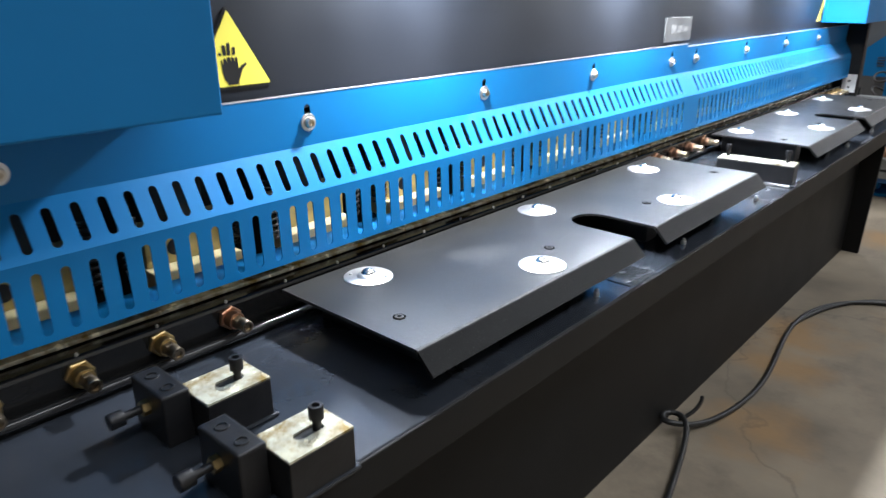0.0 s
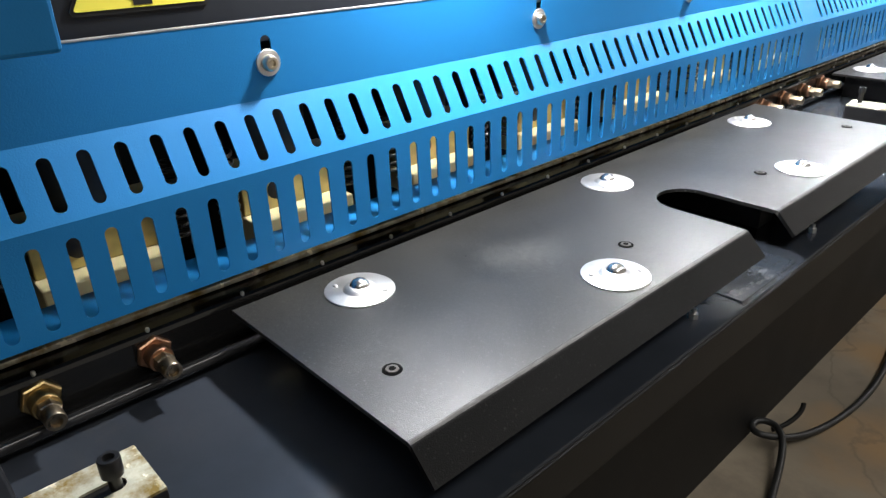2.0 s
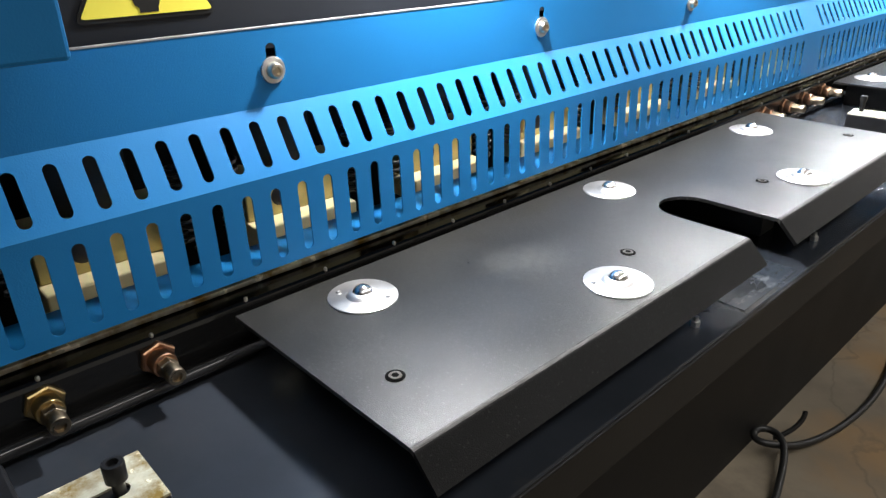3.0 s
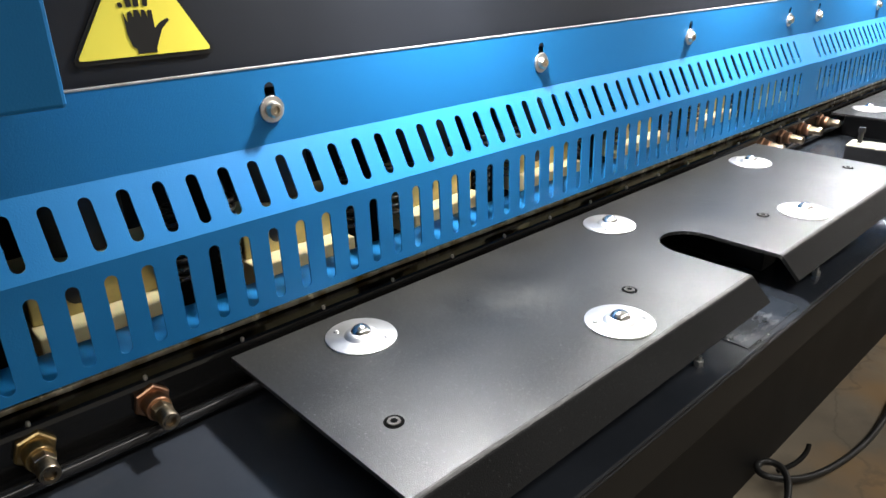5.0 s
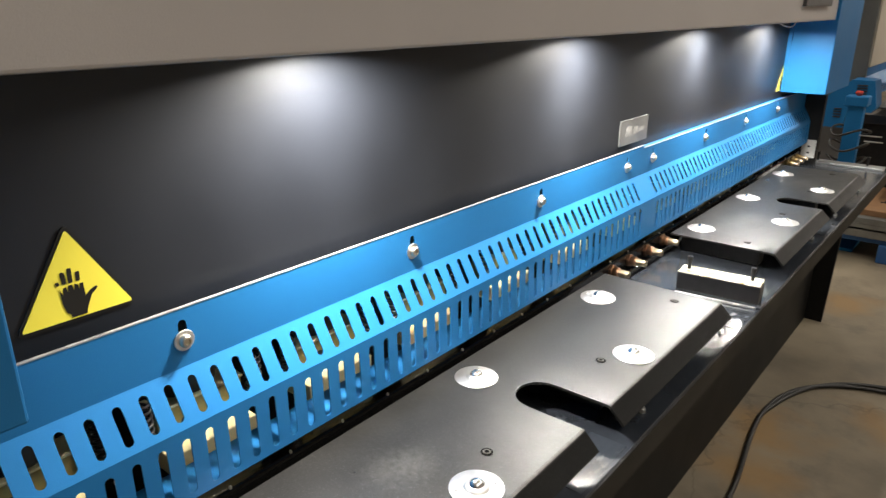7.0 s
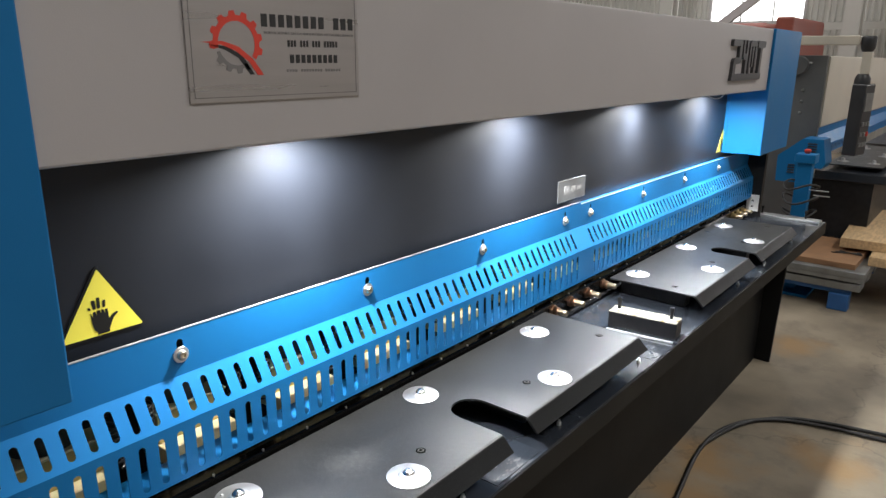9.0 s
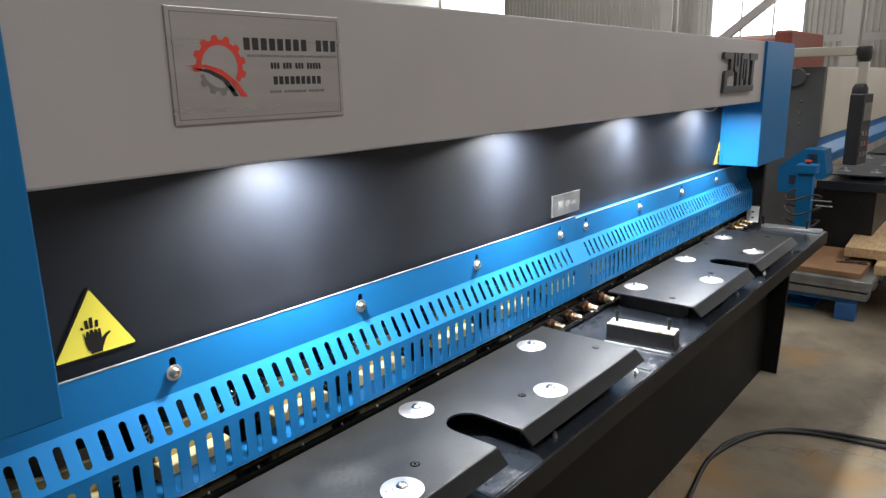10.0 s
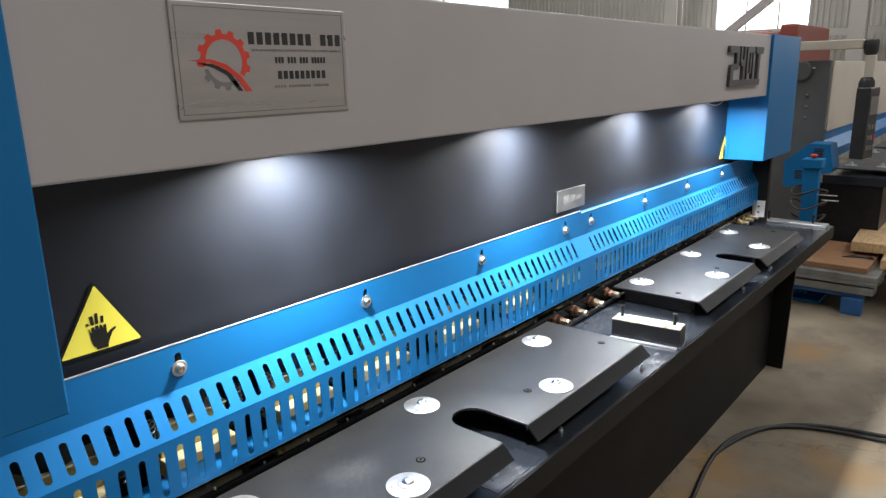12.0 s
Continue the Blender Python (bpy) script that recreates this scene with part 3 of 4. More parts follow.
# ---- signs on the back board and beam ----


def rounded(points, r, n=4):
    """The outline with rounded corners."""
    out = []
    k = len(points)
    for i in range(k):
        p, a, b = Vector(points[i]), Vector(points[i - 1]), Vector(points[(i + 1) % k])
        da, db = (a - p).normalized(), (b - p).normalized()
        half = da.angle(db) / 2
        d = r / math.tan(half)
        s, e = p + da * d, p + db * d
        for j in range(n + 1):
            t = j / n
            out.append(tuple(s * (1 - t) ** 2 + p * 2 * t * (1 - t) + e * t * t))
    return out


def warning_sign(yc, z):
    w = thing("warning_sign", (-0.91, yc, z), "yellow triangular hand warning sign with a black rim", "sign", "warning signs")
    part("rim", prism(rounded([(-0.0695, -0.0042), (0.0695, -0.0042), (0.0, 0.113)], 0.006), 0.002, on_wall(0, 0, 0)), SIGNBLACK, w, "black rounded rim")
    part("panel", prism(rounded([(-0.0635, 0), (0.0635, 0), (0.0, 0.1055)], 0.0025), 0.003, on_wall(0, 0, 0)), YELLOW, w, "yellow panel")
    mm = 0.001
    palm = [(-13, 43), (-12, 24), (-9, 13), (-5, 10), (-5, 6), (13, 6), (13, 10), (17, 19), (21, 27), (29, 34), (27, 36), (20, 33), (14, 28), (13.5, 44),
            (9.5, 44), (9, 37), (7, 44), (4, 45), (3, 38), (1, 45), (-3, 45), (-4, 38), (-6, 44), (-9, 43), (-10, 34)]
    bms = [prism([((a - 4) * mm, (b - 4) * mm) for a, b in palm], 0.0035, on_wall(0, 0, 0))]
    for a, b, top, lean in ((-15.5, -11.5, 52, -1.5), (-9, -4, 62, -1), (-2.5, 2.5, 65, 0.5), (6, 10.5, 59, 1)):
        bms.append(prism(rounded([((a - 4) * mm, 43.5 * mm), ((b - 4) * mm, 43.5 * mm), ((b - 4 + lean) * mm, (top - 4) * mm), ((a - 4 + lean) * mm, (top - 4) * mm)], 0.0016), 0.0035, on_wall(0, 0, 0)))
    part("hand_symbol", joined(*bms), SIGNBLACK, w, "black hand symbol")
    return w


warning_sign(0.594, 1.107)
warning_sign(3.535, 1.107)

tag = thing("rating_plate", (-0.91, 2.082, 1.128), "small brushed metal rating plate with worn print", "plate")
part("sheet", box(0, 0.004, -0.087, 0.087, -0.034, 0.034, 0.001), GALV, tag)
for r, (a, b) in enumerate(((-0.05, -0.02), (-0.005, 0.02), (0.03, 0.06))):
    part("print", box(0.004, 0.0044, a, b, -0.012 + 0.003 * r, 0.014 - 0.004 * r), FOOTMARK, tag)

plate = thing("name_plate", (-0.745, 0.835, 1.543), "brushed steel name plate with a red gear emblem", "plate")
part("sheet", box(0, 0.003, -0.16, 0.16, -0.081, 0.081, 0.001), PLATEMETAL, plate)
part("border", joined(box(0.003, 0.0034, -0.152, 0.152, 0.0732, 0.0744), box(0.003, 0.0034, -0.152, 0.152, -0.0744, -0.0732),
                      box(0.003, 0.0034, -0.153, -0.1518, -0.0744, 0.0744), box(0.003, 0.0034, 0.1518, 0.153, -0.0744, 0.0744)), FAINT, plate)


def gear(cy, cz, r0, r1, a0, a1, teeth, depth):
    """A toothed ring sector, drawn on the wall."""
    outer, inner = [], []
    n = teeth * 8
    for i in range(n + 1):
        a = radians(a0 + (a1 - a0) * i / n)
        r = r1 + (0.006 if (i // 4) % 2 else 0.0)
        outer.append((cy + r * math.cos(a), cz + r * math.sin(a)))
        inner.append((cy + r0 * math.cos(a), cz + r0 * math.sin(a)))
    bm = bmesh.new()
    o = [bm.verts.new((depth, *p)) for p in outer]
    q = [bm.verts.new((depth, *p)) for p in inner]
    for i in range(n):
        bm.faces.new([o[i], o[i + 1], q[i + 1], q[i]])
    r = bmesh.ops.extrude_face_region(bm, geom=bm.faces[:])
    bmesh.ops.translate(bm, verts=[v for v in r["geom"] if isinstance(v, bmesh.types.BMVert)], vec=(0.0005, 0, 0))
    return bm


part("gear", gear(-0.080, 0.0, 0.0305, 0.0385, -35, 192, 8, 0.003), RED, plate, "red half gear")
part("gear_shadow", gear(-0.080, 0.0, 0.0300, 0.0355, 200, 310, 4, 0.003), FAINT, plate, "grey half gear")
part("swoosh", prism([(-0.138, 0.001), (-0.104, 0.003), (-0.078, -0.004), (-0.054, -0.021), (-0.036, -0.044), (-0.047, -0.044), (-0.061, -0.025), (-0.083, -0.010), (-0.106, -0.002)], 0.0006, on_wall(0.0031, 0, 0)), RED, plate, "red curved stroke")


def bars(name, y0, y1, z, h, words, mat, parent, x=0.003):
    """A line of print as plain bars, letter by letter; words gives the letters of each word."""
    n = sum(words) + len(words) - 1
    step = (y1 - y0) / n
    y = y0
    for k in words:
        for _ in range(k):
            part(name, box(x, x + 0.0005, y + step * 0.12, y + step * 0.8, z, z + h), mat, parent)
            y += step
        y += step


part("swoosh_shade", prism([(-0.128, -0.002), (-0.098, -0.004), (-0.072, -0.016), (-0.052, -0.043), (-0.060, -0.043), (-0.078, -0.020), (-0.1, -0.009)], 0.0004, on_wall(0.0031, 0, 0)), INK, plate, "dark lower stroke")
bars("letter", -0.038, 0.150, 0.0245, 0.018, (8, 3), INK, plate)
text_mesh("tagline", "SOLUCIONES EN LA INDUSTRIA METALMECANICA", 0.0055, FAINT, on_wall(0.0033, -0.032, 0.0145), plate, 0.180)
bars("letter", 0.010, 0.113, -0.003, 0.0095, (3, 3, 3, 5), INK, plate)
bars("letter", 0.013, 0.113, -0.027, 0.0125, (9,), INK, plate)
bars("letter", 0.006, 0.118, -0.040, 0.004, (4, 8, 6), FAINT, plate)

logo = thing("raised_emblem", (-0.745, 2.972, 1.447), "raised dark grey metal maker's emblem on the beam", "emblem")


def stroke(name, points):
    return part(name, prism(points, 0.012, on_wall(0, 0, 0)), LOGO, logo)


def upright(name, y0, y1, z0, z1):
    return stroke(name, [(y0, z0), (y1, z0), (y1, z1), (y0, z1)])


stroke("base_bar", [(0.012, 0.0), (0.40, 0.0), (0.408, 0.026), (0.016, 0.026)])
stroke("hook", [(0.0, 0.13), (0.085, 0.13), (0.085, 0.088), (0.03, 0.084), (0.02, 0.074), (0.018, 0.0262), (0.05, 0.0262), (0.052, 0.062), (0.108, 0.066),
                (0.116, 0.076), (0.116, 0.145), (0.108, 0.155), (0.006, 0.155), (0.0, 0.148)])
stroke("fork", [(0.134, 0.155), (0.134, 0.095), (0.146, 0.082), (0.170, 0.078), (0.170, 0.0262), (0.196, 0.0262), (0.198, 0.155), (0.178, 0.155), (0.176, 0.103), (0.156, 0.103), (0.154, 0.155)])
stroke("arch", [(0.218, 0.0262), (0.238, 0.0262), (0.240, 0.132), (0.256, 0.132), (0.256, 0.05), (0.274, 0.05), (0.276, 0.132), (0.292, 0.132), (0.292, 0.0262), (0.314, 0.0262),
                (0.316, 0.143), (0.304, 0.155), (0.232, 0.155), (0.220, 0.143)])
stroke("post", [(0.362, 0.0262), (0.390, 0.0262), (0.396, 0.126), (0.436, 0.130), (0.440, 0.150), (0.430, 0.156), (0.336, 0.156), (0.330, 0.150), (0.332, 0.130), (0.366, 0.126)])

# ---- stop blocks on the bed ----


def cap_screw(x, y, z, parent, h=0.016, r=0.0085, stem=0.012):
    s = part("cap_screw", lathe([(0, z + stem + h - 0.005), (r * 0.5, z + stem + h - 0.005), (r * 0.55, z + stem + h), (r * 0.92, z + stem + h), (r, z + stem + h - 0.001),
                                 (r, z + stem), (0.005, z + stem), (0.005, z - 0.002), (0, z - 0.002)], 20, Matrix.Translation((x, y, 0))), BLACK, parent, "black socket cap screw", True)
    return s


def slotted_top(x0, x1, y0, y1, xs, ys0, ys1, half, z0, z1):
    """A block's top with a long hole through it, along y."""
    lo, hi = [], []
    for i in range(7):
        a = math.pi / 2 * i / 6
        lo.append((half * math.sin(a), ys0 + half * (1 - math.cos(a))))
        hi.append((half * math.cos(a), ys1 - half * (1 - math.sin(a))))
    side = lo + hi
    left = [(xs, y0), (x0, y0), (x0, y1), (xs, y1)] + [(xs - a, b) for a, b in reversed(side)]
    right = [(xs, y0), (x1, y0), (x1, y1), (xs, y1)] + [(xs + a, b) for a, b in reversed(side)]
    return joined(prism(left, z1 - z0, pose(0, 0, z0)), prism(right, z1 - z0, pose(0, 0, z0)))


def stop_block(x, y):
    b = thing("stop_block", (x, y, 0.733), "black stop block with an oily machined top and clevis", "stop block", "stop blocks")
    part("block_body", box(-0.033, 0.033, -0.036, 0.05, 0.0, 0.055, 0.0015), BLACK, b)
    part("block_top", slotted_top(-0.0325, 0.0325, -0.0355, 0.0495, 0.003, -0.008, 0.03, 0.0075, 0.0555, 0.058), RAW, b, "machined top with oil stains")
    cap_screw(0.004, 0.022, 0.058, b)
    c = part("clevis", joined(box(-0.082, -0.002, -0.072, -0.037, 0.0, 0.068, 0.003)), BLACK, b, "black steel clevis")
    for xx in (-0.06, -0.022):
        part("hole", lathe([(0, 0.064), (0.0055, 0.064), (0.006, 0.0695), (0.0078, 0.0695), (0.0085, 0.068), (0.0085, 0.06), (0, 0.06)], 18, Matrix.Translation((xx, -0.0545, 0))), SIGNBLACK, c)
    turn = Matrix.Translation((-0.042, -0.072, 0.042)) @ Matrix.Rotation(radians(90), 4, "X")
    part("adjuster_nut", lathe([(0, 0), (0.0095, 0), (0.0095, 0.009), (0, 0.009)], 6, turn), BRASS, c, "bright hex nut")
    part("adjuster_screw", lathe([(0, 0), (0.005, 0), (0.005, 0.03), (0.0095, 0.03), (0.0098, 0.031), (0.0098, 0.046), (0.009, 0.047), (0, 0.047)], 18, turn), BLACK, c, "", True)
    part("block_foot", box(-0.036, 0.036, -0.036, 0.056, 0.0, 0.006, 0.002), BED, b)
    return b


stop_block(-0.682, 0.394)
stop_block(-0.526, 0.394)


def long_block(x, y, turn):
    b = thing("end_stop_block", (x, y, 0.733), "long black block with machined top and two screws", "stop block")
    part("block_body", box(-0.102, 0.102, -0.03, 0.03, 0.006, 0.053, 0.0015), BLACK, b)
    part("block_top", box(-0.101, 0.101, -0.0295, 0.0295, 0.0533, 0.056, 0.0008), RAW, b, "machined top with oil stains")
    part("base_plate", box(-0.112, 0.112, -0.045, 0.035, 0.0, 0.006, 0.002), BED, b)
    part("weld_bead", box(-0.1, 0.1, -0.051, -0.044, 0.0, 0.0065, 0.002), STEEL, b, "bright weld edge")
    for xx in (-0.082, 0.076):
        cap_screw(xx, 0.006, 0.056, b, 0.012, 0.007, 0.022)
    b.rotation_euler = (0, 0, radians(turn))
    return b


long_block(-0.617, 2.045, 6)

end_bar = thing("bed_end_bar", (-0.68, 4.0, 0.733), "flat grey steel bar with two upright screws", "bar")
part("bar", box(-0.15, 0.16, -0.035, 0.035, 0.0, 0.012, 0.002), GALV, end_bar)
for xx in (-0.12, 0.09):
    cap_screw(xx, 0.0, 0.012, end_bar, 0.012, 0.008, 0.03)

# ---- hose fittings and oil pipe along the rear rail ----


def hose_fitting(x, y, z, mat):
    f = thing("hose_fitting", (x, y, z), "brass hydraulic hose fitting with a hex flange", "fitting", "hose fittings")
    turn = Matrix.Rotation(radians(90), 4, "Y") @ Matrix.Rotation(radians(17 * (y * 100 % 7)), 4, "Z")
    part("hex_flange", lathe([(0, 0), (0.0185, 0), (0.0192, 0.001), (0.0192, 0.0065), (0.0175, 0.008), (0, 0.008)], 6, turn), mat, f)
    part("body", lathe([(0, 0.008), (0.0135, 0.008), (0.0135, 0.022), (0.0125, 0.0235), (0, 0.0235)], 22, turn), BRASS if mat is BRASS else COPPER, f, "", True)
    part("hex_nut", lathe([(0, 0.0235), (0.0098, 0.0235), (0.0108, 0.025), (0.0108, 0.034), (0.0098, 0.0355), (0, 0.0355)], 6, turn), BRONZE, f)
    part("nozzle", lathe([(0, 0.048), (0.0052, 0.048), (0.0055, 0.052), (0.0088, 0.052), (0.0095, 0.051), (0.0095, 0.0355), (0, 0.0355)], 20, turn), BRONZE, f, "", True)
    return f


for y, mat in ((0.19, BRASS), (0.299, BRASS), (0.410, BRASS), (0.519, COPPER), (1.929, COPPER), (2.038, COPPER), (2.150, COPPER), (2.268, COPPER)):
    hose_fitting(-0.868, y, 0.774, mat)
for y in (3.70, 3.78, 3.86):
    hose_fitting(-0.868, y, 0.772, BRASS)
tagged(tube([(-0.851, 0.0, 0.7465), (-0.851, 0.2, 0.7465), (-0.852, 1.0, 0.7465), (-0.851, 2.0, 0.7465), (-0.852, 3.9, 0.7465)], 0.0075, PIPEBLACK, "oil_pipe"), "black painted oil pipe along the foot of the rail", "pipe")
tagged(tube([(-0.78, 2.86, 1.396), (-0.77, 2.90, 1.382), (-0.765, 2.96, 1.378), (-0.77, 3.02, 1.382), (-0.775, 3.06, 1.396)], 0.002, WHITE, "lamp_wire"), "thin pale wire loop hanging under the beam", "wire")

# ---- cable on the floor ----
run = [(-0.42, 0.9), (-0.46, 1.2), (-0.535, 1.5), (-0.575, 1.66), (-0.61, 1.79), (-0.66, 1.84), (-0.70, 1.81), (-0.685, 1.76), (-0.64, 1.775), (-0.60, 1.86), (-0.558, 2.0),
       (-0.54, 2.22), (-0.575, 2.46), (-0.612, 2.7), (-0.605, 2.92), (-0.53, 3.11), (-0.37, 3.24), (-0.06, 3.29), (0.5, 3.36), (1.4, 3.2), (2.4, 3.5)]
tagged(tube([(x, y, 0.011 + (0.03 if 3 < i < 9 else 0)) for i, (x, y) in enumerate(run)], 0.0085, RUBBER, "power_cable"), "black rubber cable lying in a curve on the floor", "cable")
tagged(tube([(-0.66, 1.83, 0.02), (-0.625, 1.86, 0.04), (-0.615, 1.885, 0.07), (-0.62, 1.89, 0.09)], 0.006, RUBBER, "cable_end"), "frayed black cable end sticking up", "cable")
run2 = [(-0.612, 2.75), (-0.585, 2.95), (-0.50, 3.16), (-0.34, 3.285), (-0.05, 3.345), (0.5, 3.44), (1.4, 3.3), (2.4, 3.65)]
tagged(tube([(x, y, 0.009) for x, y in run2], 0.008, RUBBER, "power_cable"), "second thinner black cable beside the first", "cable")

# ---- things beyond the machine ----
label = thing("paper_label", (-0.835, 3.925, 0.765), "small white paper label with black marks", "label")
part("sheet", box(-0.03, 0.03, -0.002, 0.0, 0.0, 0.085), WHITE, label)
for k in range(2):
    part("mark", box(-0.006, 0.006, -0.0026, -0.002, 0.02 + 0.03 * k, 0.028 + 0.03 * k), SIGNBLACK, label)

stand = thing("button_stand", (-0.86, 5.2, 0.0), "blue control stand with a red button and black cable coils", "control stand")
part("column", box(-0.045, 0.045, -0.04, 0.04, 0.0, 0.875, 0.004), BLUE, stand)
part("button_box", box(-0.062, 0.062, -0.06, 0.06, 0.875, 0.935, 0.006), BLUE, stand)
part("button", lathe([(0, 0.965), (0.02, 0.961), (0.023, 0.952), (0.014, 0.935), (0, 0.935)], 18), RED, stand, "red mushroom button", True)
part("base_foot", box(-0.15, 0.15, -0.15, 0.15, 0.0, 0.02, 0.003), BLUE, stand)
for k in range(4):
    zz = 0.45 + 0.09 * k
    tube([(0.11 * math.cos(a) - 0.01, 0.10 * math.sin(a), zz + 0.03 * math.sin(2 * a + k)) for a in [2 * math.pi * i / 11 for i in range(12)]], 0.007, RUBBER, "cable_coil", stand)
part("lever", box(0.05, 0.17, -0.06, -0.053, 0.705, 0.712, 0.002), STEEL, stand)
part("lever", box(0.08, 0.18, -0.06, -0.053, 0.672, 0.679, 0.002), STEEL, stand)

louvre = thing("louvred_cover", (0, 5.5, 0), "blue sheet steel drive cover with two rows of louvres", "cover")
part("case", prism([(-1.105, 0.69), (-0.97, 0.69), (-0.955, 0.80), (-0.82, 0.80), (-0.80, 0.835), (-0.83, 1.0), (-0.96, 1.0), (-1.11, 0.872)], 0.22,
                   Matrix(((1, 0, 0, 0), (0, 0, 1, 0), (0, 1, 0, 0), (0, 0, 0, 1)))), BLUE, louvre)
for k in range(7):
    part("louvre", box(-0.925, -0.865, -0.006, 0.0, 0.858 + 0.0175 * k, 0.867 + 0.0175 * k, 0.002), DARKMETAL, louvre)
for k in range(4):
    part("louvre", box(-1.035, -0.99, -0.006, 0.0, 0.755 + 0.0175 * k, 0.764 + 0.0175 * k, 0.002), DARKMETAL, louvre)

m2 = thing("second_shear", (0, 5.75, 0), "second plate shear with grey side, cream front and blue guard", "machine")
part("side_plate", box(-2.3, -0.93, 0.0, 0.05, 0.0, 1.56, 0.004), SIDEGREY, m2, "dark grey side plate")
part("side_disc", lathe([(0, 0.03), (0.06, 0.03), (0.068, 0.02), (0.068, 0.0), (0, 0)], 24, Matrix.Translation((-1.11, 0, 1.49)) @ Matrix.Rotation(radians(90), 4, "X")), SIDEGREY, m2)
part("tag", box(-1.055, -1.025, -0.003, 0.0, 1.505, 1.515), WHITE, m2, "small white tag")
for z in (1.16, 1.24, 1.32):
    part("grease_nipple", lathe([(0, 0.02), (0.006, 0.018), (0.01, 0.008), (0.01, 0), (0, 0)], 12, Matrix.Translation((-1.06, 0, z)) @ Matrix.Rotation(radians(90), 4, "X")), GALV, m2, "", True)
part("front_board", box(-1.0, -0.92, 0.05, 4.2, 1.06, 1.555, 0.004), CREAM, m2, "cream front board")
part("guard_sheet", sweep([(-0.93, 1.07), (-0.93, 1.0), (-0.88, 0.93), (-0.88, 0.86)], 0.05, 4.2, 0.004), BLUE, m2, "blue folded guard")
for k in range(30):
    part("guard_slot", box(-0.8795, -0.8785, 0.12 + 0.06 * k, 0.135 + 0.06 * k, 0.875, 0.92), SIGNBLACK, m2)
part("bed_top", box(-0.9, -0.45, -0.02, 4.2, 0.70, 0.76, 0.004), BED, m2)
part("support_plate", box(-0.86, -0.5, 0.1, 1.6, 0.79, 0.80, 0.003), PLATE, m2)
part("support_plate", box(-0.86, -0.5, 1.8, 3.6, 0.79, 0.80, 0.003), PLATE, m2)
for y in (0.3, 0.8, 1.3):
    for x in (-0.78, -0.58):
        part("ball_flange", lathe([(0, 0.83), (0.012, 0.826), (0.015, 0.806), (0.04, 0.804), (0.04, 0.79), (0, 0.79)], 20, Matrix.Translation((x, y, 0))), STEEL, m2, "", True)
part("apron", box(-0.95, -0.52, 0.0, 4.2, 0.0, 0.70), BLACK, m2)

pend = thing("control_pendant", (0, 5.7, 0), "dark control pendant hanging from a cream swing arm", "control panel")
part("swing_arm", box(-1.3, -0.735, -0.04, 0.04, 1.628, 1.69, 0.006), CREAM, pend, "cream swing arm")
part("joint", lathe([(0, -0.06), (0.03, -0.06), (0.044, -0.04), (0.046, 0.032), (0.04, 0.042), (0, 0.042)], 24, Matrix.Translation((-0.688, 0, 1.645))), DARKMETAL, pend, "dark swivel joint", True)
part("drop_tube", box(-0.71, -0.653, -0.03, 0.03, 1.44, 1.585, 0.004), CREAM, pend)
part("neck", lathe([(0.05, 1.36), (0.05, 1.41), (0.035, 1.44), (0, 1.44)], 18, Matrix.Translation((-0.69, 0, 0))), DARKMETAL, pend, "", True)
turn = Matrix.Translation((-0.675, 0, 1.135)) @ Matrix.Rotation(radians(-11), 4, "Z")
case = part("case", box(-0.045, 0.045, -0.085, 0.085, -0.24, 0.24, 0.008, turn), DARKMETAL, pend, "dark grey case")
part("screen", box(0.045, 0.049, -0.065, 0.065, 0.06, 0.18, 0, turn), GALV, case)
for a in range(3):
    for b in range(3):
        part("button", box(0.045, 0.055, -0.065 + 0.05 * a, -0.04 + 0.05 * a, -0.18 + 0.07 * b, -0.15 + 0.07 * b, 0.003, turn), RED if a == 2 and b == 1 else GALV, case)

rm = thing("red_press", (-2.7, 10.5, 0), "dull red machine body standing behind the shears", "machine")
part("body", box(-1.3, 0.44, 0, 1.9, 0.0, 1.84, 0.03), REDM, rm)
part("head", box(0.18, 0.40, 0.0, 1.9, 1.82, 2.08, 0.03), REDM, rm)
part("neck", box(0.02, 0.2, 0.0, 1.2, 1.82, 1.99, 0.04), REDM, rm)
part("drum", lathe([(0, 0), (0.08, 0), (0.1, 0.02), (0.1, 0.48), (0.08, 0.5), (0, 0.5)], 20, Matrix.Translation((-0.50, 0.3, 1.92)) @ Matrix.Rotation(radians(90), 4, "Y")), REDM, rm, "", True)
rm2 = thing("red_press", (0.4, 11.0, 0), "dull red machine body far down the hall", "machine")
part("body", box(-1.4, 1.2, 0, 1.2, 0.0, 1.72, 0.03), REDM, rm2)

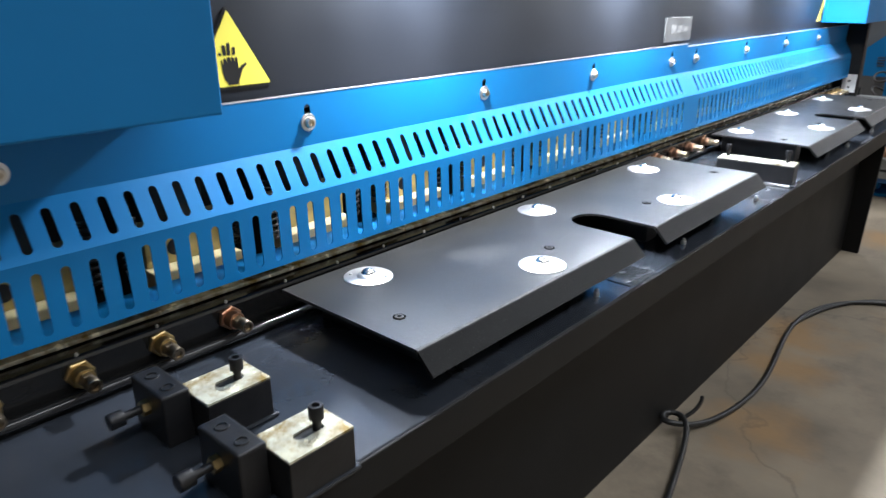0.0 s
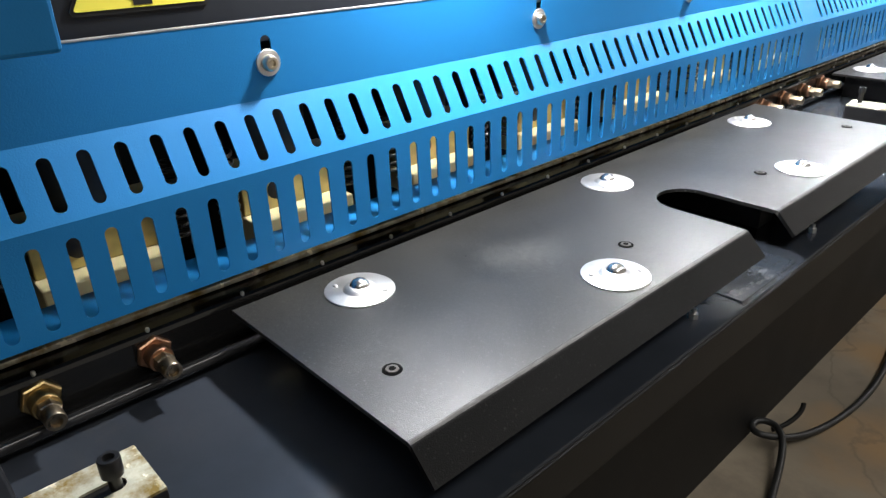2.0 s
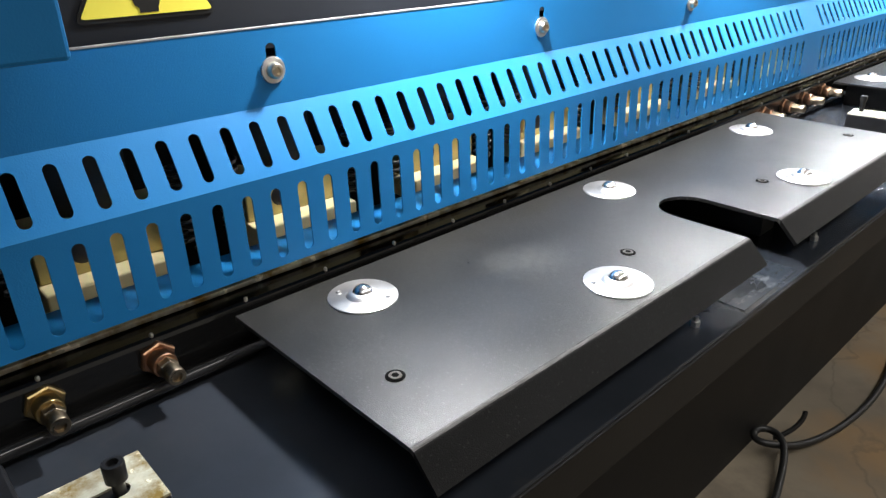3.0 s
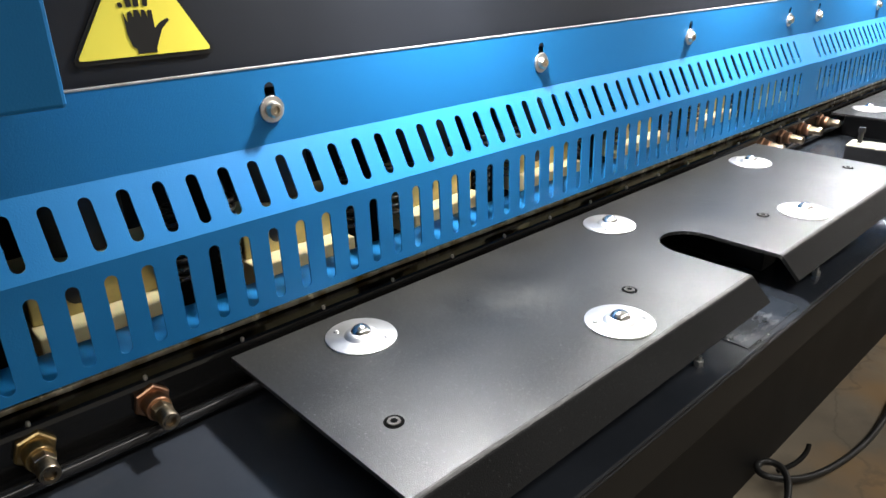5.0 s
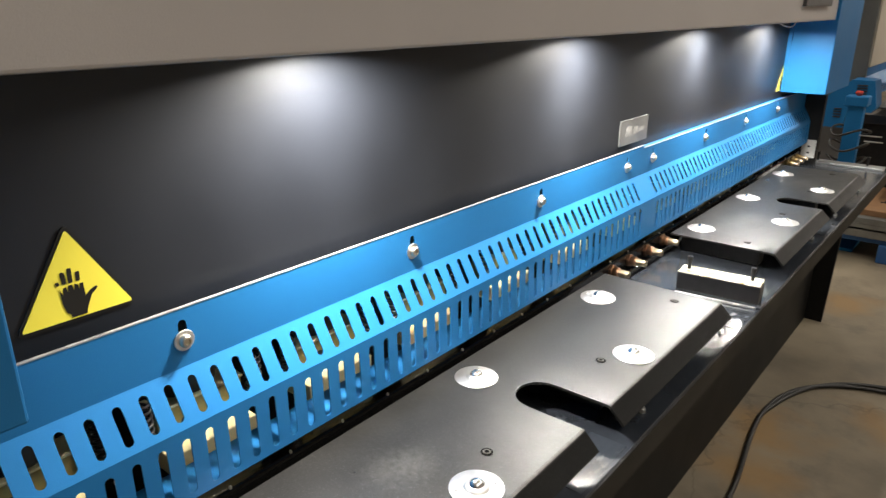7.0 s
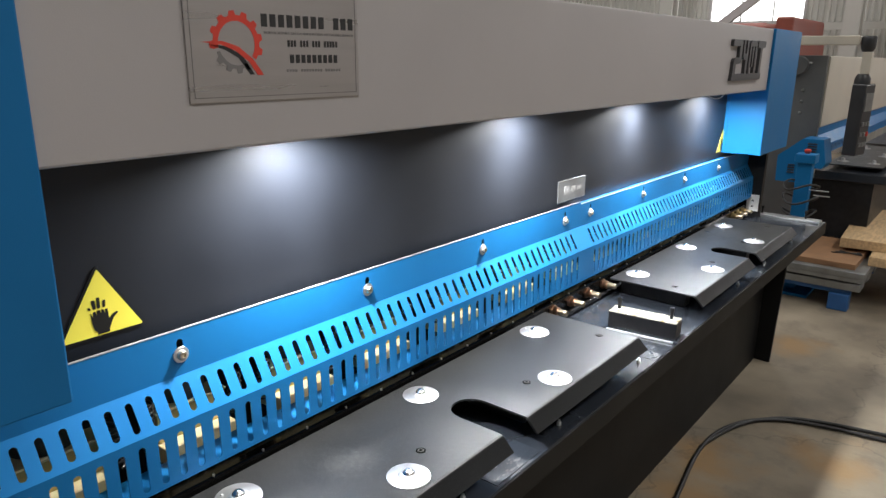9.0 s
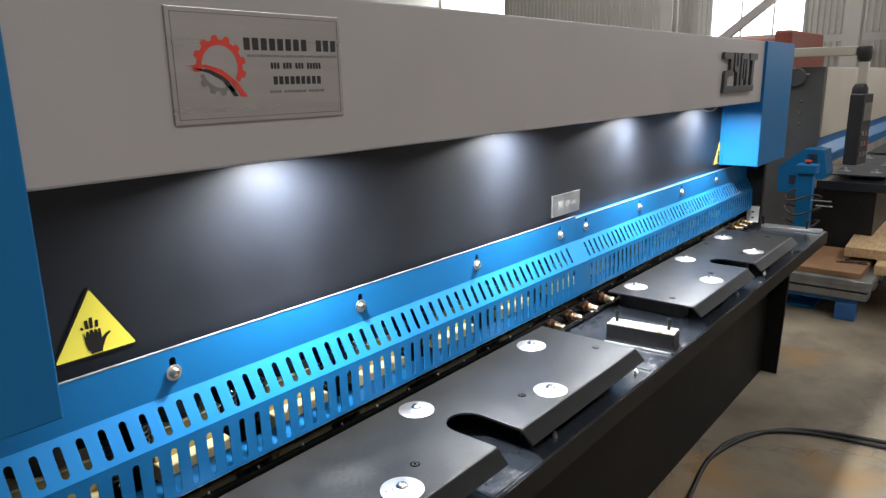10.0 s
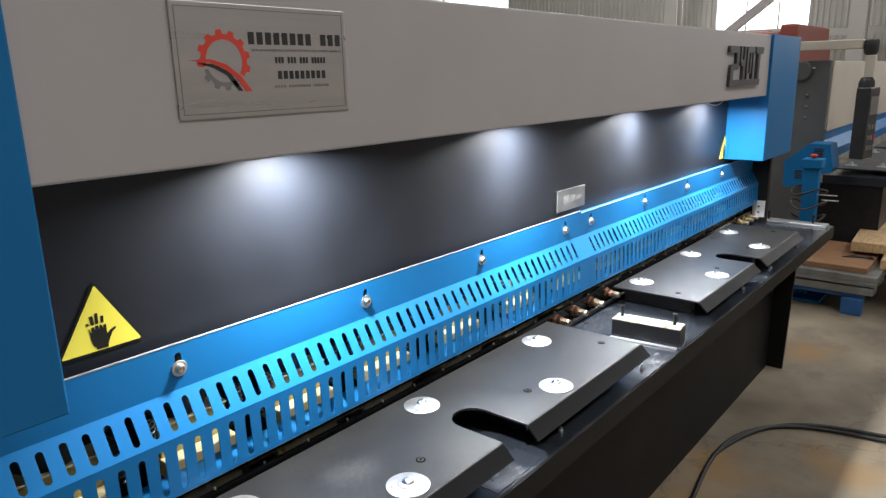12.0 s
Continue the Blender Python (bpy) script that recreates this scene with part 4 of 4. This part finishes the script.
for x in (-2.15, -5.3):
    col = tagged(link("column", joined(box(x - 0.12, x + 0.12, 13.6, 13.63, 0, ROOF), box(x - 0.12, x + 0.12, 13.87, 13.9, 0, ROOF), box(x - 0.02, x + 0.02, 13.63, 13.87, 0, ROOF)), WALLM), "pale grey steel hall column", "column", kind="structure")
brace = tagged(link("brace", box(-1.6, 1.6, -0.06, 0.06, -0.07, 0.07, 0, Matrix.Translation((-3.5, 13.75, 2.75)) @ Matrix.Rotation(radians(-38), 4, "Y")), GREY), "grey diagonal steel brace before the window", "brace", kind="structure")
for z in (2.05, 4.6):
    tagged(link("rail_beam", box(XW0, XW1, 14.5, 14.6, z, z + 0.12), WALLM), "pale horizontal wall rail", "rail", kind="structure")

# ---- pallet with timber ----
pallet = thing("steel_pallet", (-0.40, 4.93, 0), "galvanised steel pallet on blue feet", "pallet")
for x in (-1.3, -0.11):
    for y in (0.045, 0.55, 1.1):
        part("foot", box(x - 0.058, x + 0.058, y - 0.045, y + 0.045, 0.0, 0.11, 0.006), PALBLUE, pallet, "blue foot")
for y in (0.02, 0.52, 1.06):
    part("runner", box(-1.4, -0.05, y, y + 0.07, 0.11, 0.14, 0.004), PALBLUE, pallet, "blue runner")
for y in (0.0, 0.28, 0.56, 0.84, 1.06):
    part("rail", box(-1.42, 0.0, y, y + 0.16, 0.14, 0.188, 0.004), GALV, pallet)
    # Set-back dark strip added for the shade in the gap between rails.
    part("gap_shade", box(-1.40, -0.02, y + 0.02, y + 0.14, 0.188, 0.2), DARKMETAL, pallet, "dark filler standing for the shaded gap")
    part("rail", box(-1.42, 0.01, y - 0.012, y + 0.16, 0.2, 0.226, 0.003), GALV, pallet)
part("deck", box(-1.42, 0.015, -0.015, 1.24, 0.2262, 0.266, 0.005), GALV, pallet, "grey folded deck sheet")
hb = thing("hardboard_sheet", (-0.85, 5.3, 0.266), "brown wooden board lying on the steel pallet", "board")
part("sheet", box(-0.5, 0.40, -0.33, 0.36, 0.0, 0.036, 0.003), BROWN, hb)
for k, (x, y, z, w, h, a) in enumerate(((-0.22, 5.62, 0.266, 0.40, 0.060, 1.5), (-0.43, 5.78, 0.326, 0.40, 0.064, 3.0), (-0.02, 5.80, 0.326, 0.36, 0.064, 2.0))):
    t = thing("timber", (x, y, z), "pale sawn pine plank stacked on the pallet", "timber", "timbers")
    part("plank", box(-w / 2, w / 2, -0.47, 0.75, 0.0, h, 0.004, Matrix.Rotation(radians(a), 4, "Z")), WOOD, t)
for q in range(3):
    tagged(tube([(-0.63 + 0.02 * q, 5.20 + 0.035 * q, 0.3065), (-0.56, 5.20 + 0.02 * q, 0.3095), (-0.47 + 0.01 * q, 5.26 - 0.03 * q, 0.3125)], 0.004, RUBBER, "scrap_rod"), "dark thin rod lying across the brown board", "rod")
